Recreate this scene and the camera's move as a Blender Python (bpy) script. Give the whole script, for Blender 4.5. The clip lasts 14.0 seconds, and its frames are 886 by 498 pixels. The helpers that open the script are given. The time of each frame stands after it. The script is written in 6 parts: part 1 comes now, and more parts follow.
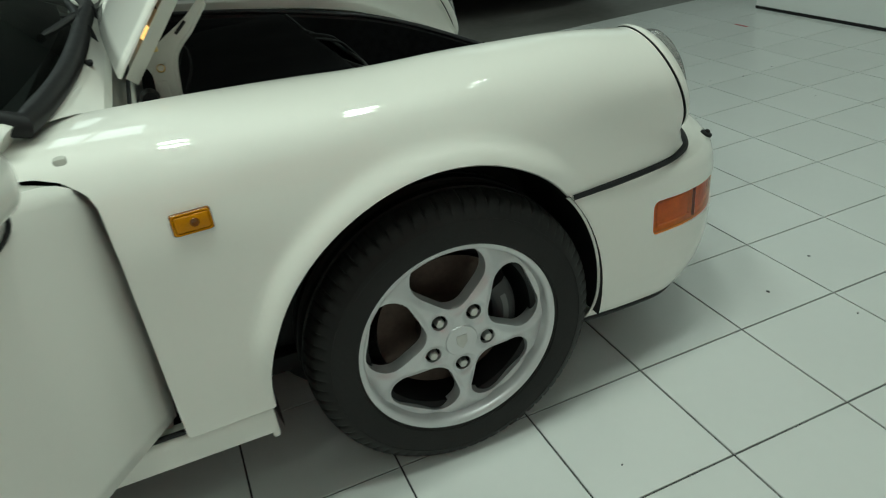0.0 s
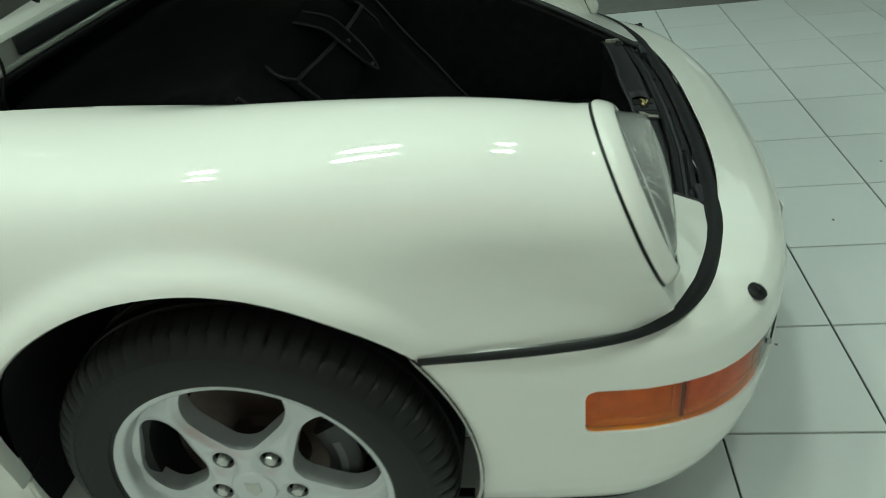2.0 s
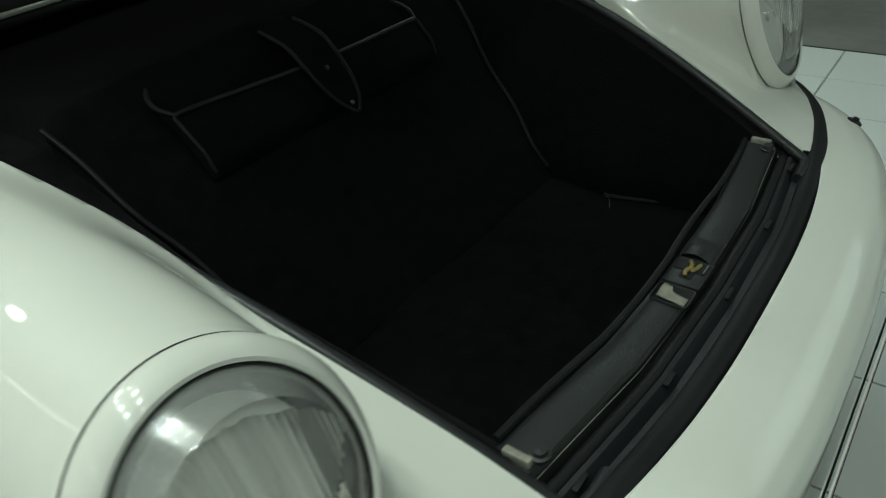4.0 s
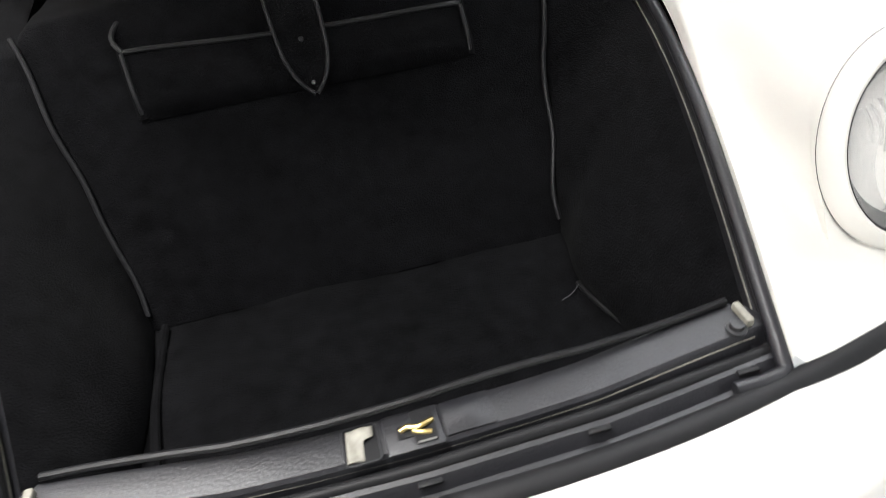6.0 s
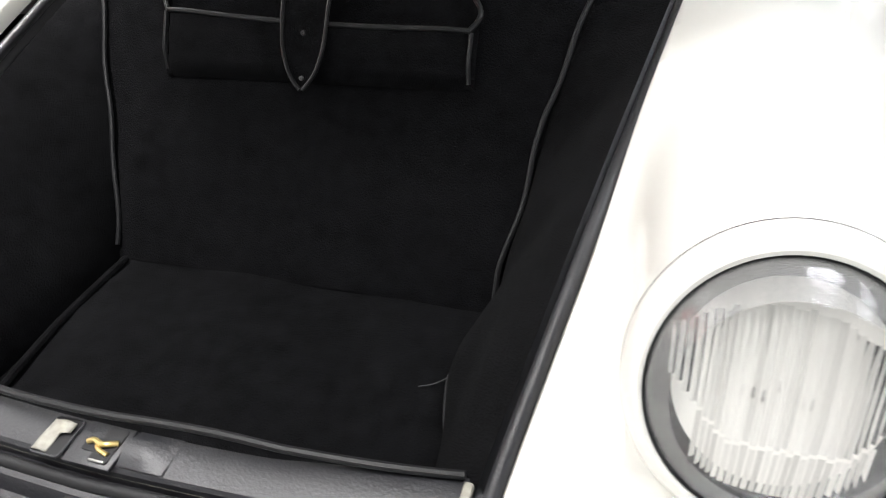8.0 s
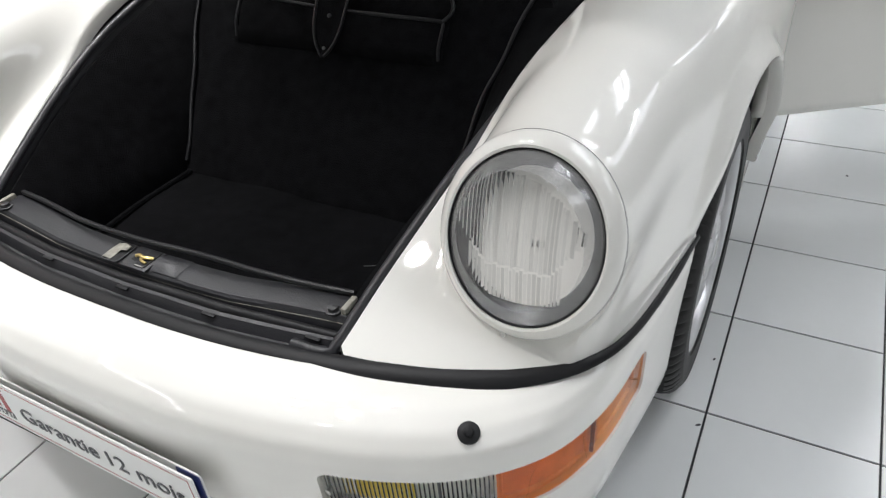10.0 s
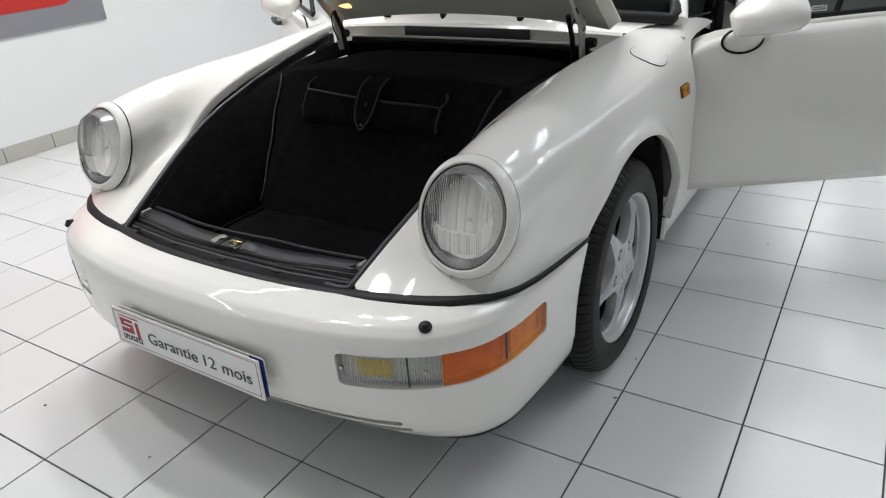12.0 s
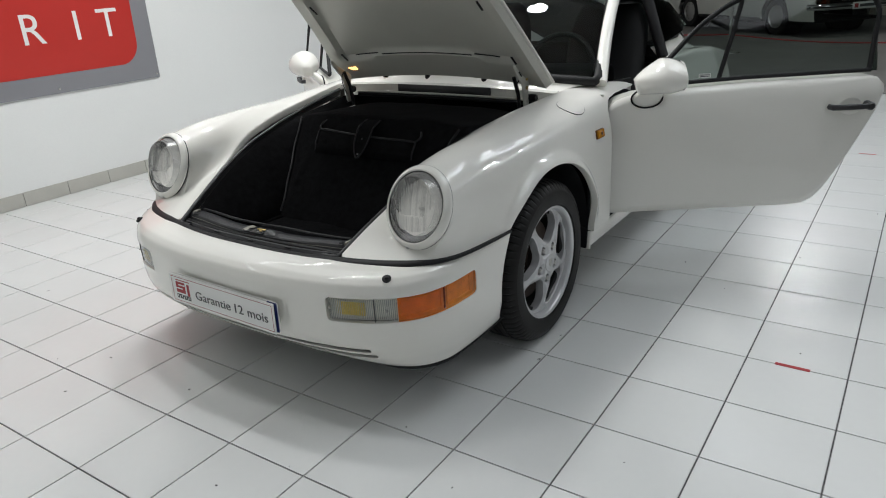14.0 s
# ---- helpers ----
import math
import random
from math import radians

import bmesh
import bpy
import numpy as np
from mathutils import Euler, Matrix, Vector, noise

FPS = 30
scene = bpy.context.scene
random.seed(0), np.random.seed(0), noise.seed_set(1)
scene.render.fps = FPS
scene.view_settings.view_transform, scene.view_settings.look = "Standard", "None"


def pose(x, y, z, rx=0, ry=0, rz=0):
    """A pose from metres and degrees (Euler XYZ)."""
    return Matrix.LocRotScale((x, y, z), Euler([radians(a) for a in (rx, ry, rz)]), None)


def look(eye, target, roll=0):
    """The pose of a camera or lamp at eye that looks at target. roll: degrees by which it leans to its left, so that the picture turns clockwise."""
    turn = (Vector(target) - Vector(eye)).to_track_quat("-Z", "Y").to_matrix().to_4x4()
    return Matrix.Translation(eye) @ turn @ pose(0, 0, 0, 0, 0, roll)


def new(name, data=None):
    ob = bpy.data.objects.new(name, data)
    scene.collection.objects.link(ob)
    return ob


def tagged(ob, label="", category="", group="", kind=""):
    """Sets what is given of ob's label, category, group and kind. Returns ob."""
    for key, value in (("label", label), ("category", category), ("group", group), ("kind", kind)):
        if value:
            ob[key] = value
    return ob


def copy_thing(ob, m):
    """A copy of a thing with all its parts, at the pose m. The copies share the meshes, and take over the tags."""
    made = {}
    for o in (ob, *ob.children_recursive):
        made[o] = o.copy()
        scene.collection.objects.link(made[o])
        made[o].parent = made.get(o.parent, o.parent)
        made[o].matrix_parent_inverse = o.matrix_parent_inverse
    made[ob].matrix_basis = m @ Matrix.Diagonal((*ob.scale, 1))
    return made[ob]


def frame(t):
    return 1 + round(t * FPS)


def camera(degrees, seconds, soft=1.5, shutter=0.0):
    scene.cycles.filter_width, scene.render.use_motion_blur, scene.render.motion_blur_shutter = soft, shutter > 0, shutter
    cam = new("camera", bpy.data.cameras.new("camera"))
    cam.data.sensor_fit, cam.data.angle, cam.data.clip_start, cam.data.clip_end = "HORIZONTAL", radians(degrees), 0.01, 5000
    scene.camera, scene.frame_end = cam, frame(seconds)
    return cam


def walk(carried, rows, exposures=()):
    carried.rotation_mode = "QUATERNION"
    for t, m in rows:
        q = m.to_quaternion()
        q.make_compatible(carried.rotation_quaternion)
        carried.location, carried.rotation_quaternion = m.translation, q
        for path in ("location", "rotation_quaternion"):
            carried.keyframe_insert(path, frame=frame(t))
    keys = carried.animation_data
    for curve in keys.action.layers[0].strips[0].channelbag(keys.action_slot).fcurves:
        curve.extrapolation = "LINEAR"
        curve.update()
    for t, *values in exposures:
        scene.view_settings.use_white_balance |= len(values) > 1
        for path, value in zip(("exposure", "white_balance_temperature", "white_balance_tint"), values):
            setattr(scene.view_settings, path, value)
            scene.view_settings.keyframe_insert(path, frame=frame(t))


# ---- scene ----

# ---- camera and path ----
cam = camera(64.5, 14.0, soft=1.0, shutter=0.4)
PATH = [
    (0, (-1.938, 0.389, 1.21), (-0.291, -0.178, 0.228), -7.4),
    (0.5, (-1.848, 0.173, 1.204), (-0.182, -0.239, 0.178), -7.5),
    (1, (-1.779, -0.066, 1.209), (-0.086, -0.229, 0.157), -7.0),
    (1.5, (-1.615, -0.279, 1.215), (0.05, -0.21, 0.109), -7.7),
    (2, (-1.483, -0.477, 1.206), (0.153, -0.189, 0.091), -8.1),
    (2.5, (-1.335, -0.634, 1.21), (0.24, -0.148, 0.078), -7.2),
    (3, (-1.104, -0.767, 1.197), (0.345, -0.018, 0.045), -7.5),
    (3.5, (-0.940, -0.849, 1.150), (0.438, 0.067, 0.027), -7.3),
    (5.8, (-0.108, -1.192, 1.168), (0.258, 0.336, -0.074), -6.9),
    (6, (-0.029, -1.171, 1.169), (0.239, 0.367, -0.082), -7.2),
    (6.5, (0.115, -1.146, 1.182), (0.171, 0.408, -0.075), -7.1),
    (7, (0.272, -1.146, 1.182), (0.074, 0.398, -0.074), -6.2),
    (7.5, (0.416, -1.052, 1.159), (-0.036, 0.434, -0.101), -7.0),
    (8, (0.538, -1.01, 1.154), (-0.042, 0.444, -0.09), -6.8),
    (8.5, (0.635, -1.023, 1.166), (-0.07, 0.367, -0.088), -6.6),
    (9, (0.717, -1.078, 1.159), (-0.067, 0.277, -0.086), -7.2),
    (9.2, (0.757, -1.108, 1.168), (-0.040, 0.246, -0.078), -6.9),
    (11.3, (1.188, -1.594, 1.292), (0.254, -0.130, 0.302), -4.7),
    (11.5, (1.231, -1.644, 1.298), (0.275, -0.174, 0.336), -4.7),
    (12, (1.372, -1.783, 1.323), (0.374, -0.298, 0.429), -4.5),
    (12.5, (1.5, -1.916, 1.326), (0.47, -0.415, 0.498), -4.1),
    (13, (1.636, -2.075, 1.326), (0.579, -0.565, 0.551), -4.0),
    (13.5, (1.787, -2.178, 1.343), (0.713, -0.663, 0.6), -3.9),
    (14, (1.93, -2.298, 1.388), (0.855, -0.777, 0.659), -3.5),
]
EXPOSURES = [(0.0, -1.89, 6250, -17), (1.0, -1.67, 6150, -24), (2.0, -1.62, 6170, -23), (3.0, -1.78, 6160, -21), (3.7, -1.90, 6150, -20), (4.9, -0.5, 6350, -3), (5.8, 0.15, 6400, 11), (6.1, 0.42, 6400, 12), (6.5, 0.82, 6400, 12), (7.0, 0.88, 6400, 12),
             (8.0, 0.42, 6400, 12), (8.5, 0.12, 6400, 13), (9.2, -0.14, 6350, 12), (10.3, -0.62, 6280, 12), (11.3, -0.90, 6260, 12), (12.5, -1.0, 6260, 11), (14.0, -1.22, 6260, 9)]
walk(cam, [(t, look(eye, aim, roll)) for t, eye, aim, roll in PATH], EXPOSURES)

# ---- light ----
ROOM_X0, ROOM_X1, ROOM_Y0, ROOM_Y1, ROOM_H = -3.33, 11.0, -9.0, 19.0, 4.6
world = bpy.data.worlds.new("hall_world")
world.use_nodes = True
scene.world = world
world.node_tree.nodes["Background"].inputs[0].default_value = (0.75, 0.85, 1.0, 1)
world.node_tree.nodes["Background"].inputs[1].default_value = 0.05


def lamp(name, x, y, z, sx, sy, watts, colour=(1, 0.97, 0.92), disk=False, turn=(0, 0, 0)):
    data = bpy.data.lights.new(name, "AREA")
    data.shape = "DISK" if disk else "RECTANGLE"
    data.size, data.size_y = sx, sy
    data.energy, data.color = watts, colour
    ob = new(name, data)
    ob.matrix_world = pose(x, y, z, *turn)
    return tagged(ob, "bright lamp under the hall ceiling", "lamp", "hall lamps", "structure")


LAMPS = [(-1.05, -2.05), (-1.05, -0.95), (-1.05, 0.15), (-1.05, 1.25), (-1.05, 2.83), (5.0, 5.5), (0.5, 10.5)]
for lx, ly in LAMPS:
    watts = {-2.05: 6, -0.95: 36, 0.15: 49, 1.25: 62, 2.83: 60}.get(ly, 60)
    if ly == 2.83:
        lamp("hall_lamp", lx, ly, ROOM_H - 0.5, 0.38, 0.38, watts, (1, 0.985, 0.955), disk=True)
        continue
    for dx in (-0.27, 0.27):
        lamp("hall_lamp", lx + dx, ly, ROOM_H - 0.5, 0.22, 0.22, watts, (1, 0.985, 0.955), disk=True)
SKYLIGHTS = [(6.0, -5.6, 5.0, 5.5, 240), (6.5, 2.5, 2.4, 3.0, 165), (6.5, 7.5, 2.4, 3.0, 150), (2.3, 0.8, 1.9, 0.9, 85), (2.3, 2.6, 1.9, 0.9, 85), (2.3, 4.4, 1.9, 0.9, 85)]
for lx, ly, lw, ld, watts in SKYLIGHTS:
    lamp("skylight", lx, ly, ROOM_H - 0.06, lw, ld, watts, (0.95, 0.98, 1.0))


# ---- materials ----
def nodes_of(name):
    m = bpy.data.materials.new(name)
    m.use_nodes = True
    return m, m.node_tree.nodes, m.node_tree.links, m.node_tree.nodes["Principled BSDF"]


def mat(name, rgb, rough=0.5, metal=0.0, vary=0.06, scale=8.0, fine=120.0, bump=0.0, coat=0.0, spec=0.5, spread=0.0, emit=0.0, sheen=0.0):
    """A plain surface with grain at two scales, a little relief and, by piece, a little change of tone."""
    m, n, l, p = nodes_of(name)
    geo = n.new("ShaderNodeTexCoord")
    big, small = n.new("ShaderNodeTexNoise"), n.new("ShaderNodeTexNoise")
    big.inputs["Scale"].default_value, big.inputs["Detail"].default_value = scale, 4
    small.inputs["Scale"].default_value, small.inputs["Detail"].default_value = fine, 3
    l.new(geo.outputs["Object"], big.inputs["Vector"])
    l.new(geo.outputs["Object"], small.inputs["Vector"])
    add = n.new("ShaderNodeMath")
    add.operation = "MULTIPLY_ADD"
    l.new(small.outputs["Fac"], add.inputs[0])
    add.inputs[1].default_value = 0.4
    l.new(big.outputs["Fac"], add.inputs[2])
    value = add.outputs[0]
    if spread:
        info, more = n.new("ShaderNodeObjectInfo"), n.new("ShaderNodeMath")
        more.operation = "MULTIPLY_ADD"
        l.new(info.outputs["Random"], more.inputs[0])
        more.inputs[1].default_value = spread
        l.new(value, more.inputs[2])
        value = more.outputs[0]
    ramp = n.new("ShaderNodeMapRange")
    ramp.inputs["From Min"].default_value, ramp.inputs["From Max"].default_value = 0.35, 1.05 + spread
    ramp.inputs["To Min"].default_value, ramp.inputs["To Max"].default_value = 1 - vary, 1 + vary
    l.new(value, ramp.inputs["Value"])
    tone = n.new("ShaderNodeVectorMath")
    tone.operation = "SCALE"
    tone.inputs[0].default_value = rgb
    l.new(ramp.outputs[0], tone.inputs["Scale"])
    l.new(tone.outputs[0], p.inputs["Base Color"])
    shine = n.new("ShaderNodeMapRange")
    shine.inputs["To Min"].default_value, shine.inputs["To Max"].default_value = max(0.01, rough * 0.85), min(1, rough * 1.15)
    l.new(big.outputs["Fac"], shine.inputs["Value"])
    l.new(shine.outputs[0], p.inputs["Roughness"])
    p.inputs["Metallic"].default_value = metal
    p.inputs["Coat Weight"].default_value = coat
    p.inputs["Coat Roughness"].default_value = 0.03
    p.inputs["Specular IOR Level"].default_value = spec
    p.inputs["Sheen Weight"].default_value = sheen
    if emit:
        p.inputs["Emission Color"].default_value = (*rgb, 1)
        p.inputs["Emission Strength"].default_value = emit
    if bump:
        b = n.new("ShaderNodeBump")
        b.inputs["Strength"].default_value, b.inputs["Distance"].default_value = bump, 0.002
        l.new(small.outputs["Fac"], b.inputs["Height"])
        l.new(b.outputs[0], p.inputs["Normal"])
    return m


def pane(name, rgb, clear=0.85):
    """Thin flat glass: partly clear, with a mirror's gloss at grazing angles."""
    m, n, l, p = nodes_of(name)
    n.remove(p)
    out = n["Material Output"]
    through_, gloss, mix, fres = n.new("ShaderNodeBsdfTransparent"), n.new("ShaderNodeBsdfGlossy"), n.new("ShaderNodeMixShader"), n.new("ShaderNodeFresnel")
    through_.inputs[0].default_value = (*[c * clear for c in rgb], 1)
    gloss.inputs["Roughness"].default_value = 0.01
    fres.inputs[0].default_value = 1.5
    l.new(fres.outputs[0], mix.inputs[0])
    l.new(through_.outputs[0], mix.inputs[1])
    l.new(gloss.outputs[0], mix.inputs[2])
    l.new(mix.outputs[0], out.inputs[0])
    return m


def haze(name, rgb, cover, rough):
    """Pressed glass: mostly clear, a little milky, glossy on top."""
    m, n, l, p = nodes_of(name)
    p.inputs["Base Color"].default_value = (*rgb, 1)
    p.inputs["Roughness"].default_value = rough
    tex, clear_, mix, speck = n.new("ShaderNodeTexCoord"), n.new("ShaderNodeBsdfTransparent"), n.new("ShaderNodeMixShader"), n.new("ShaderNodeTexNoise")
    speck.inputs["Scale"].default_value = 240
    l.new(tex.outputs["Object"], speck.inputs["Vector"])
    amount = n.new("ShaderNodeMapRange")
    amount.inputs["To Min"].default_value, amount.inputs["To Max"].default_value = cover * 0.6, cover * 1.4
    l.new(speck.outputs["Fac"], amount.inputs["Value"])
    l.new(amount.outputs[0], mix.inputs[0])
    l.new(clear_.outputs[0], mix.inputs[1])
    l.new(p.outputs[0], mix.inputs[2])
    fres, gloss, top_ = n.new("ShaderNodeFresnel"), n.new("ShaderNodeBsdfGlossy"), n.new("ShaderNodeMixShader")
    gloss.inputs["Roughness"].default_value = rough
    bump_ = n.new("ShaderNodeBump")
    bump_.inputs["Strength"].default_value, bump_.inputs["Distance"].default_value = 0.25, 0.001
    l.new(speck.outputs["Fac"], bump_.inputs["Height"])
    l.new(bump_.outputs[0], gloss.inputs["Normal"])
    l.new(fres.outputs[0], top_.inputs[0])
    l.new(mix.outputs[0], top_.inputs[1])
    l.new(gloss.outputs[0], top_.inputs[2])
    l.new(top_.outputs[0], n["Material Output"].inputs[0])
    return m


def flute_glass(name, rgb, least, most):
    """Clear pressed flutes that bend the light; random milk and tint paint their bright-dark contrast."""
    m, n, l, p = nodes_of(name)
    p.inputs["Base Color"].default_value = (*rgb, 1)
    p.inputs["Roughness"].default_value = 0.04
    p.inputs["IOR"].default_value = 1.45
    p.inputs["Transmission Weight"].default_value = 1.0
    milk, mix, info, much = n.new("ShaderNodeBsdfDiffuse"), n.new("ShaderNodeMixShader"), n.new("ShaderNodeObjectInfo"), n.new("ShaderNodeMapRange")
    milk.inputs[0].default_value = (0.86, 0.86, 0.84, 1)
    much.inputs["To Min"].default_value, much.inputs["To Max"].default_value = least, most
    l.new(info.outputs["Random"], much.inputs["Value"])
    l.new(much.outputs[0], mix.inputs[0])
    other, tint, shade = n.new("ShaderNodeMath"), n.new("ShaderNodeMapRange"), n.new("ShaderNodeVectorMath")
    other.operation, shade.operation = "FRACT", "SCALE"
    scaled = n.new("ShaderNodeMath")
    scaled.operation = "MULTIPLY"
    scaled.inputs[1].default_value = 7.3
    l.new(info.outputs["Random"], scaled.inputs[0])
    l.new(scaled.outputs[0], other.inputs[0])
    l.new(other.outputs[0], tint.inputs["Value"])
    tint.inputs["To Min"].default_value = 0.55
    shade.inputs[0].default_value = rgb
    l.new(tint.outputs[0], shade.inputs["Scale"])
    l.new(shade.outputs[0], p.inputs["Base Color"])
    l.new(p.outputs[0], mix.inputs[1])
    l.new(milk.outputs[0], mix.inputs[2])
    l.new(mix.outputs[0], n["Material Output"].inputs[0])
    return m


PAINT = mat("white_car_paint", (0.84, 0.825, 0.772), 0.5, vary=0.015, scale=3, fine=60, coat=1.0)
# darker white for the lid's underside, hinges, cowl wall and door edges
PAINT_IN = mat("darker_white_paint", (0.54, 0.54, 0.49), 0.45, vary=0.05, scale=6, coat=0.3)
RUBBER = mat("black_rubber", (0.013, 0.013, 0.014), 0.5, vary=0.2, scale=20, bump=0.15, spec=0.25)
TYRE = mat("tyre_rubber", (0.0110, 0.0106, 0.0104), 0.50, vary=0.3, scale=14, bump=0.2, spec=0.24)
PLASTIC = mat("black_plastic", (0.030, 0.030, 0.032), 0.42, vary=0.2, scale=18, fine=400, bump=0.25)
PANEL = mat("black_lock_panel", (0.019, 0.019, 0.022), 0.40, vary=0.3, scale=9, fine=300, bump=0.3, spec=0.55)
CARPET = mat("black_velour_carpet", (0.0058, 0.0058, 0.0064), 0.9, vary=0.7, scale=38, fine=380, bump=1.0, spec=0.02, sheen=0.02)
LEATHER = mat("black_piping", (0.014, 0.014, 0.015), 0.4, vary=0.2, scale=30, fine=300, bump=0.2, spec=0.3)
SEAT = mat("black_leather", (0.012, 0.012, 0.0125), 0.42, vary=0.2, scale=8, fine=260, bump=0.4)
ALLOY = mat("silver_wheel_paint", (0.60, 0.60, 0.61), 0.34, metal=0.45, vary=0.04, scale=10, coat=0.4)
SNAP = mat("dull_snap", (0.16, 0.16, 0.16), 0.5, metal=0.5, vary=0.1)
STEEL = mat("steel", (0.50, 0.49, 0.47), 0.32, metal=1.0, vary=0.12, scale=30)
WORN = mat("worn_pale_metal", (0.30, 0.285, 0.24), 0.5, vary=0.35, scale=60, bump=0.2)
BRASS = mat("zinc_plated_brass", (0.60, 0.47, 0.20), 0.35, metal=1.0, vary=0.2, scale=40)
RUST = mat("brake_iron", (0.07, 0.05, 0.042), 0.5, metal=0.8, vary=0.3, scale=30)
CHROME = mat("mirror_chrome", (0.86, 0.87, 0.88), 0.06, metal=1.0, vary=0.02)
AMBER_MARK = mat("yellow_amber_lens", (0.50, 0.20, 0.002), 0.22, vary=0.2, scale=60, fine=380, bump=0.1, coat=0.3, spec=0.2)
AMBER_DARK = mat("dark_amber_frame", (0.16, 0.055, 0.002), 0.25, vary=0.15, scale=60, coat=0.3)
AMBER_BACK = mat("indicator_reflector", (0.90, 0.86, 0.80), 0.35, vary=0.2, scale=30, fine=420, bump=0.6)
YELLOW = mat("yellow_reflection_tint", (0.85, 0.62, 0.02), 0.3, vary=0.1)
CLEAR_RIB = pane("ribbed_clear_lens", (0.93, 0.94, 0.92), 1.0)
DULL_SILVER = mat("dull_reflector", (0.90, 0.89, 0.82), 0.4, metal=0.1, vary=0.15, scale=25)
BOWL = mat("bright_reflector", (0.22, 0.22, 0.225), 0.15, metal=1.0, vary=0.05, scale=20, fine=330, bump=0.5)
LENS = haze("headlight_lens", (0.80, 0.80, 0.78), 0.03, 0.03)
RIB = flute_glass("headlight_flute", (0.97, 0.97, 0.96), 0.0, 0.12)
FINE_RIB = flute_glass("fine_headlight_flute", (0.80, 0.80, 0.79), 0.0, 0.02)
FLUTE = haze("lens_flute", (0.88, 0.88, 0.84), 0.22, 0.08)
STIPPLE = haze("stippled_glass_edge", (0.50, 0.50, 0.49), 0.34, 0.25)
AMBER = pane("amber_lens", (1.0, 0.30, 0.006), 1.0)
AMBER_SIDE = pane("light_amber_lens", (1.0, 0.37, 0.010), 1.0)
SCREEN = pane("windscreen_glass", (0.80, 0.92, 0.88), 0.48)
TILE = mat("white_ceramic_tile", (0.70, 0.71, 0.70), 0.24, vary=0.05, scale=2.2, fine=30, bump=0.02, spread=0.5, spec=0.4)
GROUT = mat("dark_grout", (0.028, 0.028, 0.03), 0.85, vary=0.3, scale=6)
CONCRETE = mat("old_concrete", (0.17, 0.165, 0.155), 0.55, vary=0.35, scale=1.6, fine=14, bump=0.1)
WALL = mat("white_wall_paint", (0.78, 0.79, 0.78), 0.6, vary=0.04, scale=0.8, fine=90, bump=0.12)
GREY_WALL = mat("grey_wall_paint", (0.46, 0.46, 0.45), 0.6, vary=0.06, scale=0.8)
CEILING = mat("pale_ceiling", (0.38, 0.38, 0.37), 0.7, vary=0.06, scale=1)
RED = mat("red_sign_film", (0.50, 0.032, 0.025), 0.35, vary=0.03)
GREY_SIGN = mat("grey_sign_board", (0.25, 0.25, 0.27), 0.45, vary=0.03)
WHITE_SIGN = mat("white_sign_film", (0.82, 0.82, 0.80), 0.4, vary=0.02)
BASE_TILE = mat("beige_skirting_tile", (0.46, 0.45, 0.41), 0.4, vary=0.1, scale=5, spread=0.3)
BLUE = mat("blue_plate_band", (0.015, 0.03, 0.15), 0.35, vary=0.05)
DARK_INK = mat("dark_print", (0.05, 0.05, 0.055), 0.5, vary=0.05)
PRINT_GREY = mat("dark_grey_print", (0.075, 0.075, 0.08), 0.5, vary=0.05)
RED_INK = mat("red_print", (0.36, 0.03, 0.035), 0.5, vary=0.05)
STRIP_LIGHT = mat("light_strip", (1.0, 1.0, 0.97), 0.4, vary=0.01, emit=34.0)
WARM = mat("warm_bulb", (1.0, 0.50, 0.16), 0.4, vary=0.02, emit=6.0)
SEDAN = mat("cream_car_paint", (0.70, 0.70, 0.64), 0.3, vary=0.02, coat=1.0)


# ---- mesh helpers ----
def mesh_from(name, verts, faces, material=None, sharp=40):
    me = bpy.data.meshes.new(name)
    me.from_pydata([tuple(map(float, v)) for v in verts], [], [tuple(f) for f in faces])
    me.validate()
    me.polygons.foreach_set("use_smooth", [True] * len(me.polygons))
    me.set_sharp_from_angle(angle=radians(sharp))
    if material:
        me.materials.append(material)
    return me


def part(name, shape, material, parent=None, label="", sharp=40, m=None):
    """Links a shape (a bmesh, or verts and faces) as one mesh under a thing or a part."""
    if isinstance(shape, bmesh.types.BMesh):
        bmesh.ops.recalc_face_normals(shape, faces=shape.faces)
        me = bpy.data.meshes.new(name)
        shape.to_mesh(me)
        shape.free()
        me.polygons.foreach_set("use_smooth", [True] * len(me.polygons))
        me.set_sharp_from_angle(angle=radians(sharp))
        me.materials.append(material)
    else:
        me = mesh_from(name, shape[0], shape[1], material, sharp)
    ob = new(name, me)
    if parent is not None:
        ob.parent = parent
    if m is not None:
        ob.matrix_local = m
    if label:
        ob["label"] = label
    return ob


def thing(name, label, category, group="", kind="", m=None):
    ob = new(name)
    ob.empty_display_size = 0.1
    if m is not None:
        ob.matrix_world = m
    return tagged(ob, label, category, group, kind)


def thick(ob, amount, offset=-1.0):
    s = ob.modifiers.new("thickness", "SOLIDIFY")
    s.thickness, s.offset = amount, offset
    return ob


def join(*shapes):
    verts, faces = [], []
    for v, f in shapes:
        k = len(verts)
        verts += [tuple(p) for p in v]
        faces += [tuple(i + k for i in q) for q in f]
    return verts, faces


def moved(shape, m):
    return [tuple(m @ Vector(p)) for p in shape[0]], shape[1]


def flip(shape):
    """The mirror image across the car's middle plane."""
    return [(-p[0], p[1], p[2]) for p in shape[0]], [tuple(reversed(q)) for q in shape[1]]


